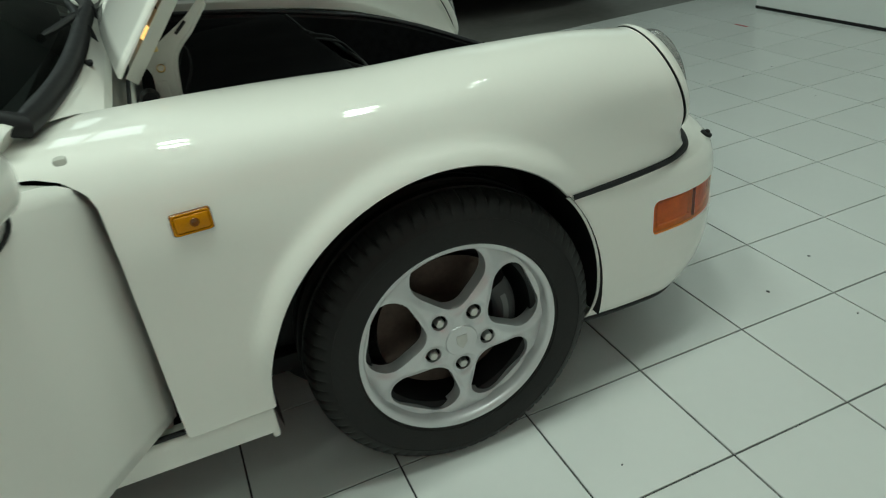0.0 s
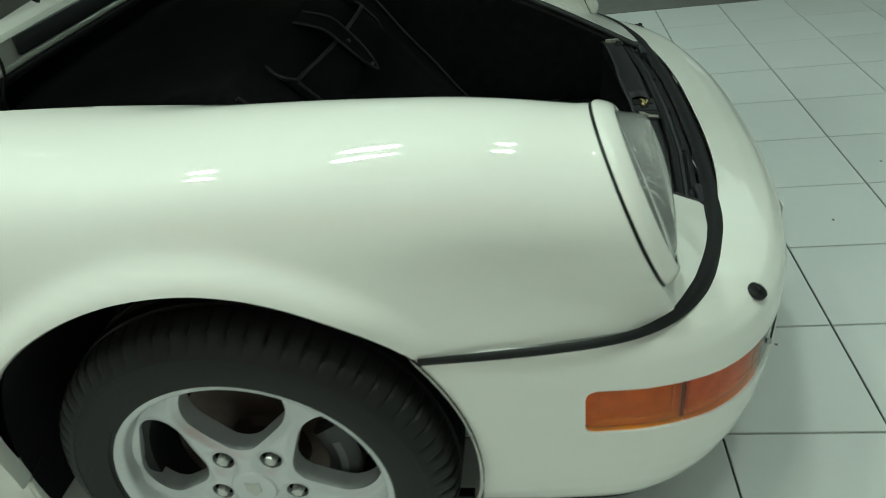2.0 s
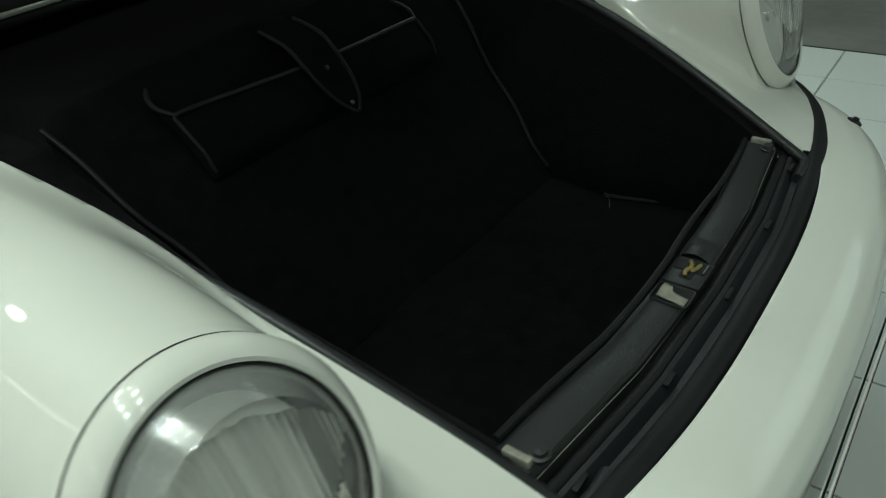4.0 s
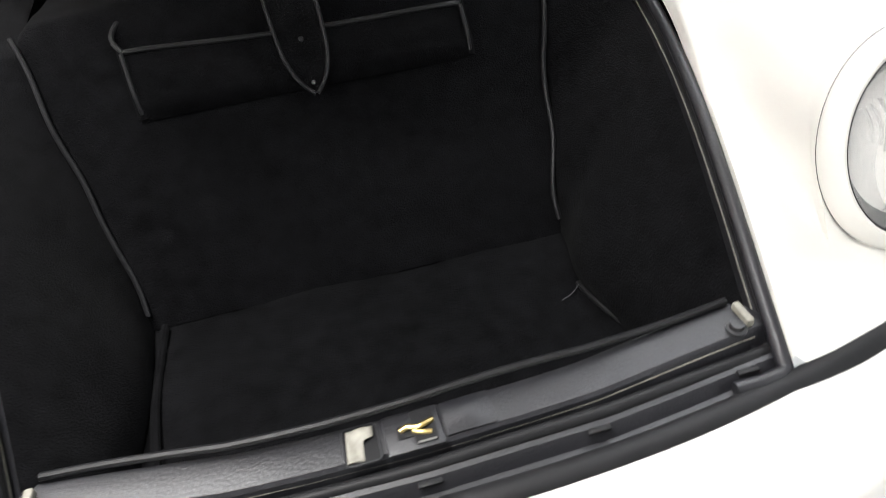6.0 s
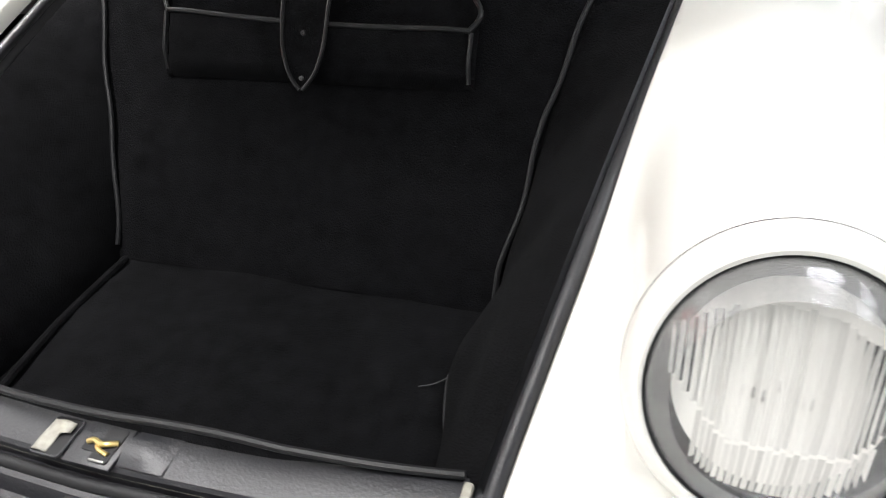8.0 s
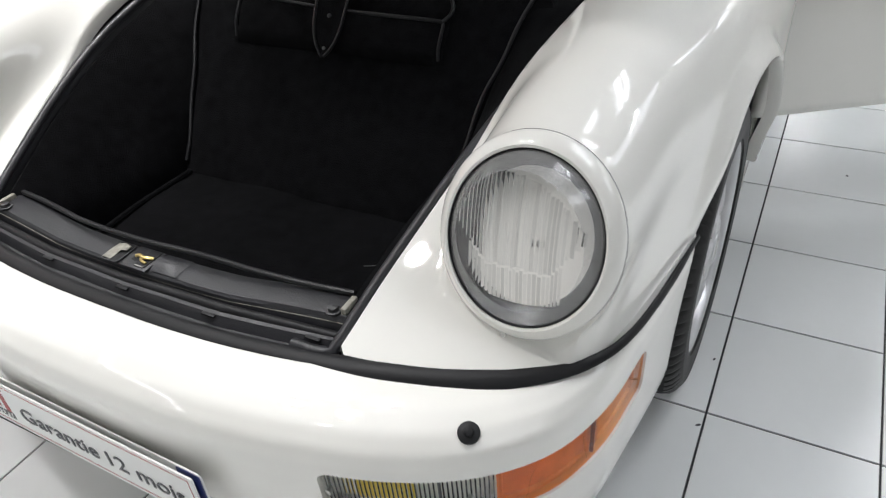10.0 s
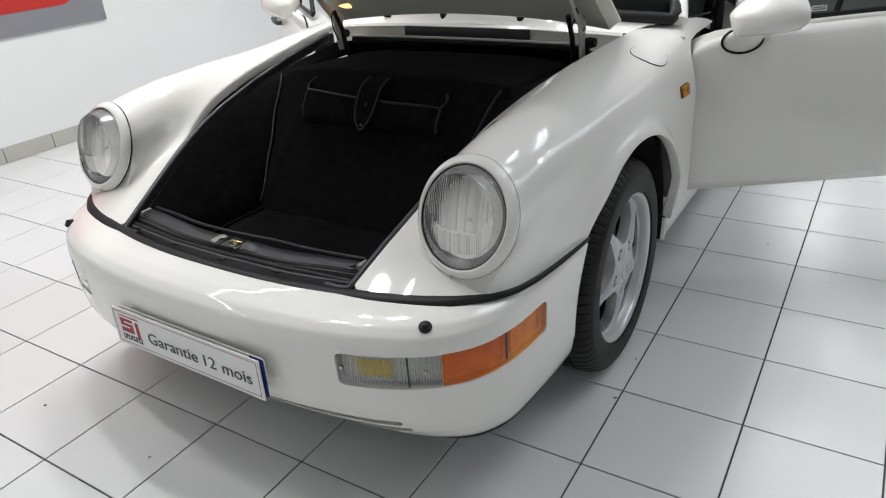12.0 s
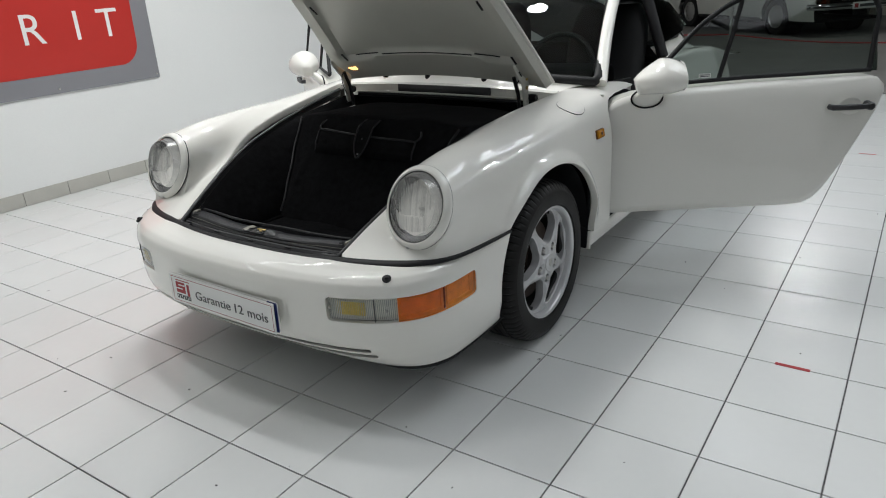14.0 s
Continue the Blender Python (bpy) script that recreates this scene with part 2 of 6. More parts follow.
def block(sx, sy, sz, bevel=0.0, segments=2, at=(0, 0, 0)):
    bm = bmesh.new()
    bmesh.ops.create_cube(bm, size=1.0, matrix=Matrix.Translation(at) @ Matrix.Diagonal((sx, sy, sz, 1)))
    if bevel:
        bmesh.ops.bevel(bm, geom=bm.edges[:], offset=bevel, segments=segments, affect="EDGES", profile=0.5)
    bmesh.ops.recalc_face_normals(bm, faces=bm.faces)
    v = [tuple(p.co) for p in bm.verts]
    bm.verts.index_update()
    f = [tuple(p.index for p in q.verts) for q in bm.faces]
    bm.free()
    return v, f


def loft(rows, closed=False, caps=False):
    """Faces between rows of equally many points; closed: each row is a ring."""
    n = len(rows[0])
    verts = [tuple(p) for r in rows for p in r]
    faces = []
    for a in range(len(rows) - 1):
        for b in range(n if closed else n - 1):
            c = (b + 1) % n
            faces.append((a * n + b, a * n + c, (a + 1) * n + c, (a + 1) * n + b))
    if caps and closed:
        faces.append(tuple(reversed(range(n))))
        faces.append(tuple((len(rows) - 1) * n + b for b in range(n)))
    return verts, faces


def lathe(profile, steps=64, axis="x"):
    """Turns a profile of (along, radius) about an axis."""
    rows = []
    for k in range(steps + 1):
        a = 2 * math.pi * (k % steps) / steps
        if axis == "x":
            rows.append([(u, r * math.cos(a), r * math.sin(a)) for u, r in profile])
        elif axis == "y":
            rows.append([(r * math.cos(a), u, r * math.sin(a)) for u, r in profile])
        else:
            rows.append([(r * math.cos(a), r * math.sin(a), u) for u, r in profile])
    n = len(profile)
    verts = [p for r in rows[:-1] for p in r]
    faces = []
    for a in range(steps):
        b = (a + 1) % steps
        for k in range(n - 1):
            faces.append((a * n + k, b * n + k, b * n + k + 1, a * n + k + 1))
    return verts, faces


def spline(points, count):
    """Catmull-Rom through points, evenly by parameter."""
    pts = np.array(points, float)
    ext = np.vstack([2 * pts[0] - pts[1], pts, 2 * pts[-1] - pts[-2]])
    seg = len(pts) - 1
    out = []
    for k in range(count):
        u = k / (count - 1) * seg
        i = min(int(u), seg - 1)
        t = u - i
        a, b, c, d = ext[i], ext[i + 1], ext[i + 2], ext[i + 3]
        out.append(0.5 * (2 * b + (c - a) * t + (2 * a - 5 * b + 4 * c - d) * t * t + (3 * b - a - 3 * c + d) * t ** 3))
    return np.array(out)


def tube(points, radius, sides=10, closed=False, caps=True, flat=1.0, radii=None):
    """A round cord along points."""
    pts = [Vector(p) for p in points]
    n = len(pts)
    rows = []
    side = None
    for k, p in enumerate(pts):
        if closed:
            d = (pts[(k + 1) % n] - pts[k - 1]).normalized()
        else:
            d = (pts[min(k + 1, n - 1)] - pts[max(k - 1, 0)]).normalized()
        if side is None:
            side = d.orthogonal().normalized() if abs(d.z) > 0.9 else d.cross(Vector((0, 0, 1))).normalized()
        side = (side - d * side.dot(d)).normalized()
        up = side.cross(d)
        r = radii[k] if radii else radius
        rows.append([p + side * (r * math.cos(2 * math.pi * j / sides)) + up * (r * flat * math.sin(2 * math.pi * j / sides)) for j in range(sides)])
    if closed:
        rows.append(rows[0])
    return loft(rows, True, caps and not closed)


def clip(shape, field):
    """Cuts a mesh where field(points) falls below zero, with a clean edge."""
    verts, faces = shape
    pts = np.array(verts, float)
    val = field(pts)
    cross = {}
    for f in faces:
        for k, i in enumerate(f):
            j = f[(k + 1) % len(f)]
            if (val[i] >= 0) != (val[j] >= 0):
                cross.setdefault((min(i, j), max(i, j)), len(cross))
    if cross:
        ends = np.array(list(cross))
        out_first = val[ends[:, 0]] < 0
        a = np.where(out_first[:, None], pts[ends[:, 0]], pts[ends[:, 1]])
        b = np.where(out_first[:, None], pts[ends[:, 1]], pts[ends[:, 0]])
        for _ in range(12):
            mid = (a + b) / 2
            below = field(mid)[:, None] < 0
            a, b = np.where(below, mid, a), np.where(below, b, mid)
    out, index, cut, kept = [], {}, {}, []

    def old(i):
        if i not in index:
            index[i] = len(out)
            out.append(tuple(pts[i]))
        return index[i]

    def new_point(i, j):
        key = (min(i, j), max(i, j))
        if key not in cut:
            cut[key] = len(out)
            out.append(tuple(b[cross[key]]))
        return cut[key]

    for f in faces:
        inside = [val[i] >= 0 for i in f]
        if all(inside):
            kept.append(tuple(old(i) for i in f))
        elif any(inside):
            ring = []
            for k, i in enumerate(f):
                j = f[(k + 1) % len(f)]
                if val[i] >= 0:
                    ring.append(old(i))
                if (val[i] >= 0) != (val[j] >= 0):
                    ring.append(new_point(i, j))
            if len(ring) >= 3:
                kept.append(tuple(ring))
    return out, kept


def rim_of(shape, chosen):
    """The open edges of a mesh whose both ends satisfy chosen(point)."""
    count = {}
    for f in shape[1]:
        for k, i in enumerate(f):
            j = f[(k + 1) % len(f)]
            count.setdefault((min(i, j), max(i, j)), []).append((i, j))
    return [e[0] for e in count.values() if len(e) == 1 and chosen(shape[0][e[0][0]]) and chosen(shape[0][e[0][1]])]


def flange(shape, chosen, move):
    """Adds a turned-in edge along the chosen open edges; move: the flange's steps as offsets."""
    verts, faces = [tuple(v) for v in shape[0]], list(shape[1])
    edges = rim_of(shape, chosen)
    layer = {}
    for i, j in edges:
        for v in (i, j):
            if v not in layer:
                ring = [v]
                for step in move:
                    verts.append(tuple(np.array(shape[0][v]) + np.array(step(shape[0][v]))))
                    ring.append(len(verts) - 1)
                layer[v] = ring
    for i, j in edges:
        for k in range(len(move)):
            faces.append((layer[j][k], layer[i][k], layer[i][k + 1], layer[j][k + 1]))
    return verts, faces


def outline_plate(points, depth, bevel=0.0):
    """A flat plate from a closed outline in its x-y plane, depth thick along z."""
    bm = bmesh.new()
    face = bm.faces.new([bm.verts.new((x, y, 0)) for x, y in points])
    got = bmesh.ops.extrude_face_region(bm, geom=[face])
    bmesh.ops.translate(bm, verts=[v for v in got["geom"] if isinstance(v, bmesh.types.BMVert)], vec=(0, 0, depth))
    if bevel:
        top = [e for e in bm.edges if all(abs(v.co.z - depth) < 1e-6 for v in e.verts)]
        bmesh.ops.bevel(bm, geom=top, offset=bevel, segments=2, affect="EDGES", profile=0.5)
    bmesh.ops.recalc_face_normals(bm, faces=bm.faces)
    bm.verts.index_update()
    v, f = [tuple(p.co) for p in bm.verts], [tuple(p.index for p in q.verts) for q in bm.faces]
    bm.free()
    return v, f


def rounded(w, h, r, steps=6):
    """The outline of a rounded rectangle about the origin."""
    pts = []
    for cx, cy, a0 in ((w / 2 - r, h / 2 - r, 0), (-w / 2 + r, h / 2 - r, 90), (-w / 2 + r, -h / 2 + r, 180), (w / 2 - r, -h / 2 + r, 270)):
        for k in range(steps + 1):
            a = radians(a0 + 90 * k / steps)
            pts.append((cx + r * math.cos(a), cy + r * math.sin(a)))
    return pts


def lettering(text, size, depth=0.0006):
    """Raised letters in the built-in font, in their x-y plane."""
    curve = bpy.data.curves.new("letters", "FONT")
    curve.body, curve.size, curve.extrude, curve.align_x, curve.align_y = text, size, depth, "CENTER", "CENTER"
    ob = new("letters", curve)
    bpy.context.view_layer.update()
    me = bpy.data.meshes.new_from_object(ob.evaluated_get(bpy.context.evaluated_depsgraph_get()))
    v, f = [tuple(p.co) for p in me.vertices], [tuple(q.vertices) for q in me.polygons]
    bpy.data.objects.remove(ob)
    bpy.data.curves.remove(curve)
    bpy.data.meshes.remove(me)
    return v, f


# ---- the hall ----
TILE_EDGE_X, TILE_EDGE_Y = 2.545, 6.2


def slab(name, x0, x1, y0, y1, z0, z1, material, label, category, kind="structure", parent=None):
    ob = part(name, block(x1 - x0, y1 - y0, z1 - z0, at=((x0 + x1) / 2, (y0 + y1) / 2, (z0 + z1) / 2)), material, parent)
    return tagged(ob, label, category, "", kind)


floor = slab("floor", ROOM_X0 - 0.2, TILE_EDGE_X, ROOM_Y0, TILE_EDGE_Y, -0.10, -0.004, GROUT, "white tiled showroom floor with dark joints", "floor")
slab("floor_concrete", TILE_EDGE_X, ROOM_X1, ROOM_Y0, ROOM_Y1, -0.10, -0.003, CONCRETE, "worn dark grey concrete floor of the hall", "floor")
slab("floor_concrete_back", ROOM_X0 - 0.2, TILE_EDGE_X, TILE_EDGE_Y, ROOM_Y1, -0.10, -0.003, CONCRETE, "worn dark grey concrete floor of the hall", "floor")
slab("wall_west", ROOM_X0 - 0.2, ROOM_X0, ROOM_Y0, ROOM_Y1, -0.003, ROOM_H, WALL, "smooth white painted wall beside the car", "wall")
# the south wall is unseen; its grey is chosen to limit bounced light
slab("wall_south", ROOM_X0, ROOM_X1, ROOM_Y0 - 0.2, ROOM_Y0, -0.1, ROOM_H, GREY_WALL, "unseen grey wall, toned for the light it bounces", "wall")
slab("wall_north", ROOM_X0 - 0.2, ROOM_X1, ROOM_Y1, ROOM_Y1 + 0.2, -0.1, ROOM_H, CONCRETE, "dim grey end wall of the hall", "wall")
slab("wall_east", ROOM_X1, ROOM_X1 + 0.2, ROOM_Y0, ROOM_Y1, -0.1, ROOM_H, CONCRETE, "dim grey side wall of the hall", "wall")
slab("ceiling", ROOM_X0 - 0.2, ROOM_X1 + 0.2, ROOM_Y0 - 0.2, ROOM_Y1 + 0.2, ROOM_H, ROOM_H + 0.2, CEILING, "pale ceiling over the hall", "ceiling")
# only the partition's foot is known; kept low to bounce less light
slab("wall_partition", -3.33, 2.0, -3.66, -3.51, 0.0, 1.1, WALL, "low white partition standing on the tiles", "wall")
slab("partition_foot", -3.33, 2.003, -3.513, -3.507, 0.0, 0.02, RUBBER, "dark joint along the foot of the partition", "trim")

# skirting of short tiles along the wall
skirt = thing("baseboard", "beige skirting tiles along the white wall", "baseboard", kind="structure")
skirt_me = mesh_from("skirting_tile", *block(0.012, 0.326, 0.10, 0.002, 1), BASE_TILE)
for k in range(-8, 22):
    ob = new("skirting_tile", skirt_me)
    ob.parent = skirt
    ob.location = (ROOM_X0 + 0.006, 0.14 + 0.33 * k, 0.051)

# wall sign: grey board, red field, white letters
sign = thing("wall_sign", "red and grey sign board with white letters on the wall", "sign", m=pose(ROOM_X0 + 0.002, 0, 0, 90, 0, 90))
part("board", moved(outline_plate([(-0.95, 0.735), (1.26, 0.735), (1.26, 1.95), (-0.95, 1.95)], 0.012, 0.002), Matrix.Identity(4)), GREY_SIGN, sign)
red = [(-0.8, 0.87)] + [(0.95 + 0.16 * math.sin(radians(a)), 1.03 - 0.16 * math.cos(radians(a))) for a in range(0, 91, 9)] + [(1.13, 1.85), (-0.8, 1.85)]
part("red_field", moved(outline_plate(red, 0.003), Matrix.Translation((0, 0, 0.012))), RED, sign, "red film field")
for letter, ly in (("R", 0.325), ("I", 0.657), ("T", 0.905)):
    part("letter", moved(lettering(letter, 0.295), Matrix.Translation((ly, 1.177, 0.016))), WHITE_SIGN, sign, "white letter")

for sy, sz in ((0.42, 0.765), (1.235, 0.765)):
    part("screw", moved(lathe([(0.012, 0.008), (0.015, 0.007), (0.016, 0.0005)], 14, "z"), Matrix.Translation((sy, sz, 0))), STEEL, sign)

# ---- the car: shared curves ----
car = thing("sports_car", "white two-door sports coupe with open front lid and doors", "car")
HOOD_Y = [-0.80, -0.74, -0.65, -0.55, -0.45, -0.35, -0.25, -0.05, 0.15, 0.45, 0.60, 0.68, 0.80, 0.95]
HOOD_X = [0.41, 0.422, 0.437, 0.457, 0.476, 0.494, 0.510, 0.538, 0.564, 0.610, 0.628, 0.680, 0.742, 0.80]
HOOD_Z = [0.525, 0.555, 0.602, 0.650, 0.695, 0.733, 0.763, 0.805, 0.838, 0.872, 0.884, 0.888, 0.892, 0.895]
STRIP_X = [0.0, 0.20, 0.42, 0.55, 0.65, 0.715, 0.752, 0.772, 0.785, 0.795, 0.806]
STRIP_Y = [-0.785, -0.780, -0.757, -0.727, -0.690, -0.652, -0.605, -0.55, -0.48, -0.40, -0.30]
ARCH = (0.010, 0.332, 0.374)
LIP, SWELL = 0.022, 0.006


def soft(xs, ys, lo, hi, n=400, width=9):
    """A smoothed table of a broken line."""
    u = np.linspace(lo, hi, n)
    v = np.interp(u, xs, ys)
    pad = np.r_[np.full(width, v[0]) + (v[0] - v[1]) * np.arange(width, 0, -1), v, np.full(width, v[-1]) + (v[-1] - v[-2]) * np.arange(1, width + 1)]
    k = np.hanning(2 * width + 3)[1:-1]
    return u, np.convolve(pad, k / k.sum(), "valid")


HX, HZ = soft(HOOD_Y, HOOD_X, -0.80, 0.95, width=16), soft(HOOD_Y, HOOD_Z, -0.80, 0.95, width=16)
hood_x = lambda y: np.interp(y, *HX)  # noqa: E731
hood_z = lambda y: np.interp(y, *HZ)  # noqa: E731
SX = soft(STRIP_X + [0.9], STRIP_Y + [0.9], 0.0, 0.9, width=6)
strip_y = lambda x: np.interp(np.abs(x), *SX)  # noqa: E731
smax = lambda a, b, k: np.maximum(a, b) + np.maximum(k - np.abs(a - b), 0) ** 2 / (4 * k)  # noqa: E731
smin = lambda a, b, k: -smax(-a, -b, k)  # noqa: E731
step = lambda a, b, v: (lambda t: t * t * (3 - 2 * t))(np.clip((v - a) / (b - a), 0, 1))  # noqa: E731

LAMP_C = np.array([0.643, -0.590, 0.698])
LAMP_TILT = 22.3
TUBE_Y = [-0.7, -0.585, -0.53, -0.44, -0.35, -0.10, 0.20, 0.50, 0.9]
TUBE_TOP = [0.808, 0.8185, 0.8232, 0.838, 0.847, 0.857, 0.858, 0.859, 0.866]
TUBE_R = [0.1238, 0.1238, 0.124, 0.129, 0.136, 0.150, 0.165, 0.18, 0.19]
TUBE_X = [0.643, 0.643, 0.643, 0.643, 0.643, 0.644, 0.645, 0.645, 0.64]
TT, TR, TX = (soft(TUBE_Y, t, -0.7, 0.9, width=14) for t in (TUBE_TOP, TUBE_R, TUBE_X))


def side_x(y, z):
    return 0.797 + 0.008 * step(0.2, 0.5, y) - 0.05 * np.clip(z - 0.72, 0, 1) - 0.03 * np.clip(0.45 - z, 0, 1)


def arch_lip(x, y, z):
    """How far the skin is drawn out round the wheel: a broad swell and a folded lip."""
    r = np.hypot(y - ARCH[0], z - ARCH[1]) - ARCH[2]
    out = LIP * (1 - step(0.004, 0.050, r)) + SWELL * np.exp(-(np.maximum(r, 0) / 0.08) ** 2)
    return out * np.where(y < ARCH[0], step(0.525, 0.66, z), 0.05 + 0.95 * step(0.33, 0.50, z)) * step(0.66, 0.74, x)


def wing_field(p, bulge):
    x, y, z = p[..., 0], p[..., 1], p[..., 2]
    top = (z - hood_z(y) + 0.05 * np.clip(x - hood_x(y), 0, 1)) * 0.93
    apron = (z - 0.553 - 0.52 * (y - strip_y(x))) * 0.88
    body = smax(smax(top, apron, 0.012), x - side_x(y, z), 0.09)
    if not bulge:
        return body
    r = np.interp(y, *TR)
    squash = 1 - 0.02 * (1 - step(-0.5, -0.1, y))
    crest = np.hypot(x - np.interp(y, *TX), (z - np.interp(y, *TT)) * squash + r) - r
    # below its widest line the wing's outer side drops straight to the strip
    rise = (z - np.interp(y, *TT)) * squash + r
    drop = np.hypot(x - np.interp(y, *TX), np.maximum(rise, 0)) - r
    lead = strip_y(x) + 0.05 * (z - 0.55) - y
    slope_ = (strip_y(x + 0.004) - strip_y(x - 0.004)) / 0.008
    skirt = smax(drop, lead / np.hypot(1, slope_), 0.05)
    skirt = np.where(x > np.interp(y, *TX), skirt, 1.0)
    crest = np.minimum(crest, skirt)
    return smin(body, crest, 0.014 + 0.074 * step(-0.56, -0.25, y))


def wing_rows():
    """Rays from a line inside the wing, in planes that lean with the headlight, meet the wing's skin."""
    us = [(u, False) for u in np.linspace(-0.86, LAMP_C[1] - 0.001, 34)]
    us += [(u, True) for u in np.linspace(LAMP_C[1], 0.98, 192)]
    th = np.radians(np.linspace(168, -62, 150))
    rows = []
    for u, bulge in us:
        lean = radians(LAMP_TILT) * float(1 - step(-0.5, 0.35, u))
        eye = np.array([0.575, u - (LAMP_C[2] - 0.42) * math.tan(lean), 0.42])
        ways = np.stack([np.cos(th), np.sin(th) * math.sin(lean), np.sin(th) * math.cos(lean)], -1)
        lo, hi = np.zeros(len(th)), np.full(len(th), 0.75)
        for _ in range(34):
            mid = (lo + hi) / 2
            inside = wing_field(eye + ways * mid[:, None], bulge) < 0
            lo, hi = np.where(inside, mid, lo), np.where(inside, hi, mid)
        rows.append(eye + ways * hi[:, None])
    grid = np.array(rows)
    # fair the skin behind the headlight so that it mirrors evenly
    first_ = 36
    for _ in range(6):
        body = grid[first_:].copy()
        body[1:-1] = (grid[first_:-2] + 2 * grid[first_ + 1:-1] + grid[first_ + 2:]) / 4
        grid[first_:] = body
    for _ in range(3):
        body = grid[first_:].copy()
        body[:, 1:-1] = (grid[first_:, :-2] + 2 * grid[first_:, 1:-1] + grid[first_:, 2:]) / 4
        grid[first_:] = body
    grid[..., 0] += arch_lip(grid[..., 0], grid[..., 1], grid[..., 2])
    return list(grid)


DOOR_Z = [0.0, 0.70, 0.79, 0.815, 0.838, 0.850, 0.858, 0.864]
DOOR_Y = [0.552, 0.548, 0.552, 0.562, 0.590, 0.625, 0.70, 1.2]


def wing_keep(p):
    x, y, z = p[:, 0], p[:, 1], p[:, 2]
    arch = np.hypot(y - ARCH[0], z - ARCH[1]) - ARCH[2]
    low = z - np.where(y < 0.0, 0.549, 0.323)
    door = np.interp(z, DOOR_Z, DOOR_Y) - y
    return np.minimum.reduce([x - hood_x(y) - 0.002, np.where(x > 0.6, arch, 1.0), low, door, 0.93 - y])


wing = clip(loft(wing_rows()), wing_keep)
on_arch = lambda p: abs(math.hypot(p[1] - ARCH[0], p[2] - ARCH[1]) - ARCH[2]) < 0.002  # noqa: E731
wing = flange(wing, on_arch, [lambda p: (-0.006, 0, -0.004), lambda p: (-0.028, 0, 0.0)])
on_hood = lambda p: abs(p[0] - float(hood_x(p[1])) - 0.002) < 0.001  # noqa: E731
wing = flange(wing, on_hood, [lambda p: (-0.003, 0, -0.006), lambda p: (-0.004, 0, -0.03)])
RIGHT_RISE = 0.012


def raised(shape):
    """The right wing stands a little higher over its headlight than the left one."""
    p = np.array(shape[0])
    lift = (0.008 + (RIGHT_RISE - 0.008) * step(0.66, 0.82, p[:, 2])) * step(0.0, 0.09, np.abs(p[:, 0]) - hood_x(p[:, 1])) * (1 - step(-0.25, 0.2, p[:, 1]))
    p[:, 2] += lift
    p[:, 0] *= 1 - 0.014 * (1 - step(0.60, 0.75, p[:, 2])) * (1 - step(-0.42, -0.10, p[:, 1]))
    return p.tolist(), shape[1]


for side in (1, -1):
    part("front_wing", wing if side > 0 else raised(flip(wing)), PAINT, car, sharp=55)

# rubber seal along each side of the luggage opening
edge_y = np.linspace(-0.745, 0.44, 60)
for side in (1, -1):
    line = [(side * (float(hood_x(y)) - 0.010), y, float(hood_z(y)) - 0.010) for y in edge_y]
    hx_ = float(hood_x(edge_y[0]))
    bend = [(side * (hx_ - 0.075), -0.752, 0.540), (side * (hx_ - 0.042), -0.753, 0.541), (side * (hx_ - 0.020), -0.750, 0.542)]
    part("edge_seal", tube(bend + line, 0.009, 10), PANEL, car, "dark grey rounded flange round the opening")
    band = [(-0.012, -0.010), (-0.013, -0.016), (-0.014, -0.034), (-0.018, -0.038), (-0.034, -0.030)]
    wall_rows = [[(side * (float(hood_x(y)) + dx), y, float(hood_z(y)) + dz) for dx, dz in band] for y in edge_y]
    part("gutter", loft(wall_rows), PANEL, car, "dark grey flange wall inside the opening")
    line = [(side * (float(hood_x(y)) - 0.0165), y, float(hood_z(y)) - 0.036) for y in edge_y]
    part("glue_line", tube(line, 0.0011, 6), WORN, car, "pale bead of old glue")

# wheel houses and the dark underside
for side in (1, -1):
    house = [[(side * x, ARCH[0] + (ARCH[2] + 0.006) * math.cos(a), ARCH[1] + (ARCH[2] + 0.006) * math.sin(a)) for a in np.linspace(radians(-14), radians(194), 48)] for x in (0.802, 0.74, 0.46)]
    part("wheel_house", loft(house), RUBBER, car)
    disc = [(side * 0.46, ARCH[0] + 0.385 * math.cos(a), ARCH[1] + 0.385 * math.sin(a)) for a in np.linspace(0, 2 * math.pi, 40)[:-1]]
    part("wheel_house_wall", (disc, [tuple(range(39))]), RUBBER, car)
part("underbody", block(1.0, 3.6, 0.05, 0.01, at=(0, 1.3, 0.17)), RUBBER, car)

# ---- bumper ----
PLAN = [(0, -0.927), (0.14, -0.925), (0.28, -0.915), (0.42, -0.893), (0.55, -0.858), (0.655, -0.804), (0.730, -0.728), (0.771, -0.630), (0.788, -0.52), (0.802, -0.41), (0.814, -0.27)]
plan = spline(PLAN, 400)
arc = np.r_[0, np.cumsum(np.hypot(*np.diff(plan, axis=0).T))]
LENGTH = arc[-1]


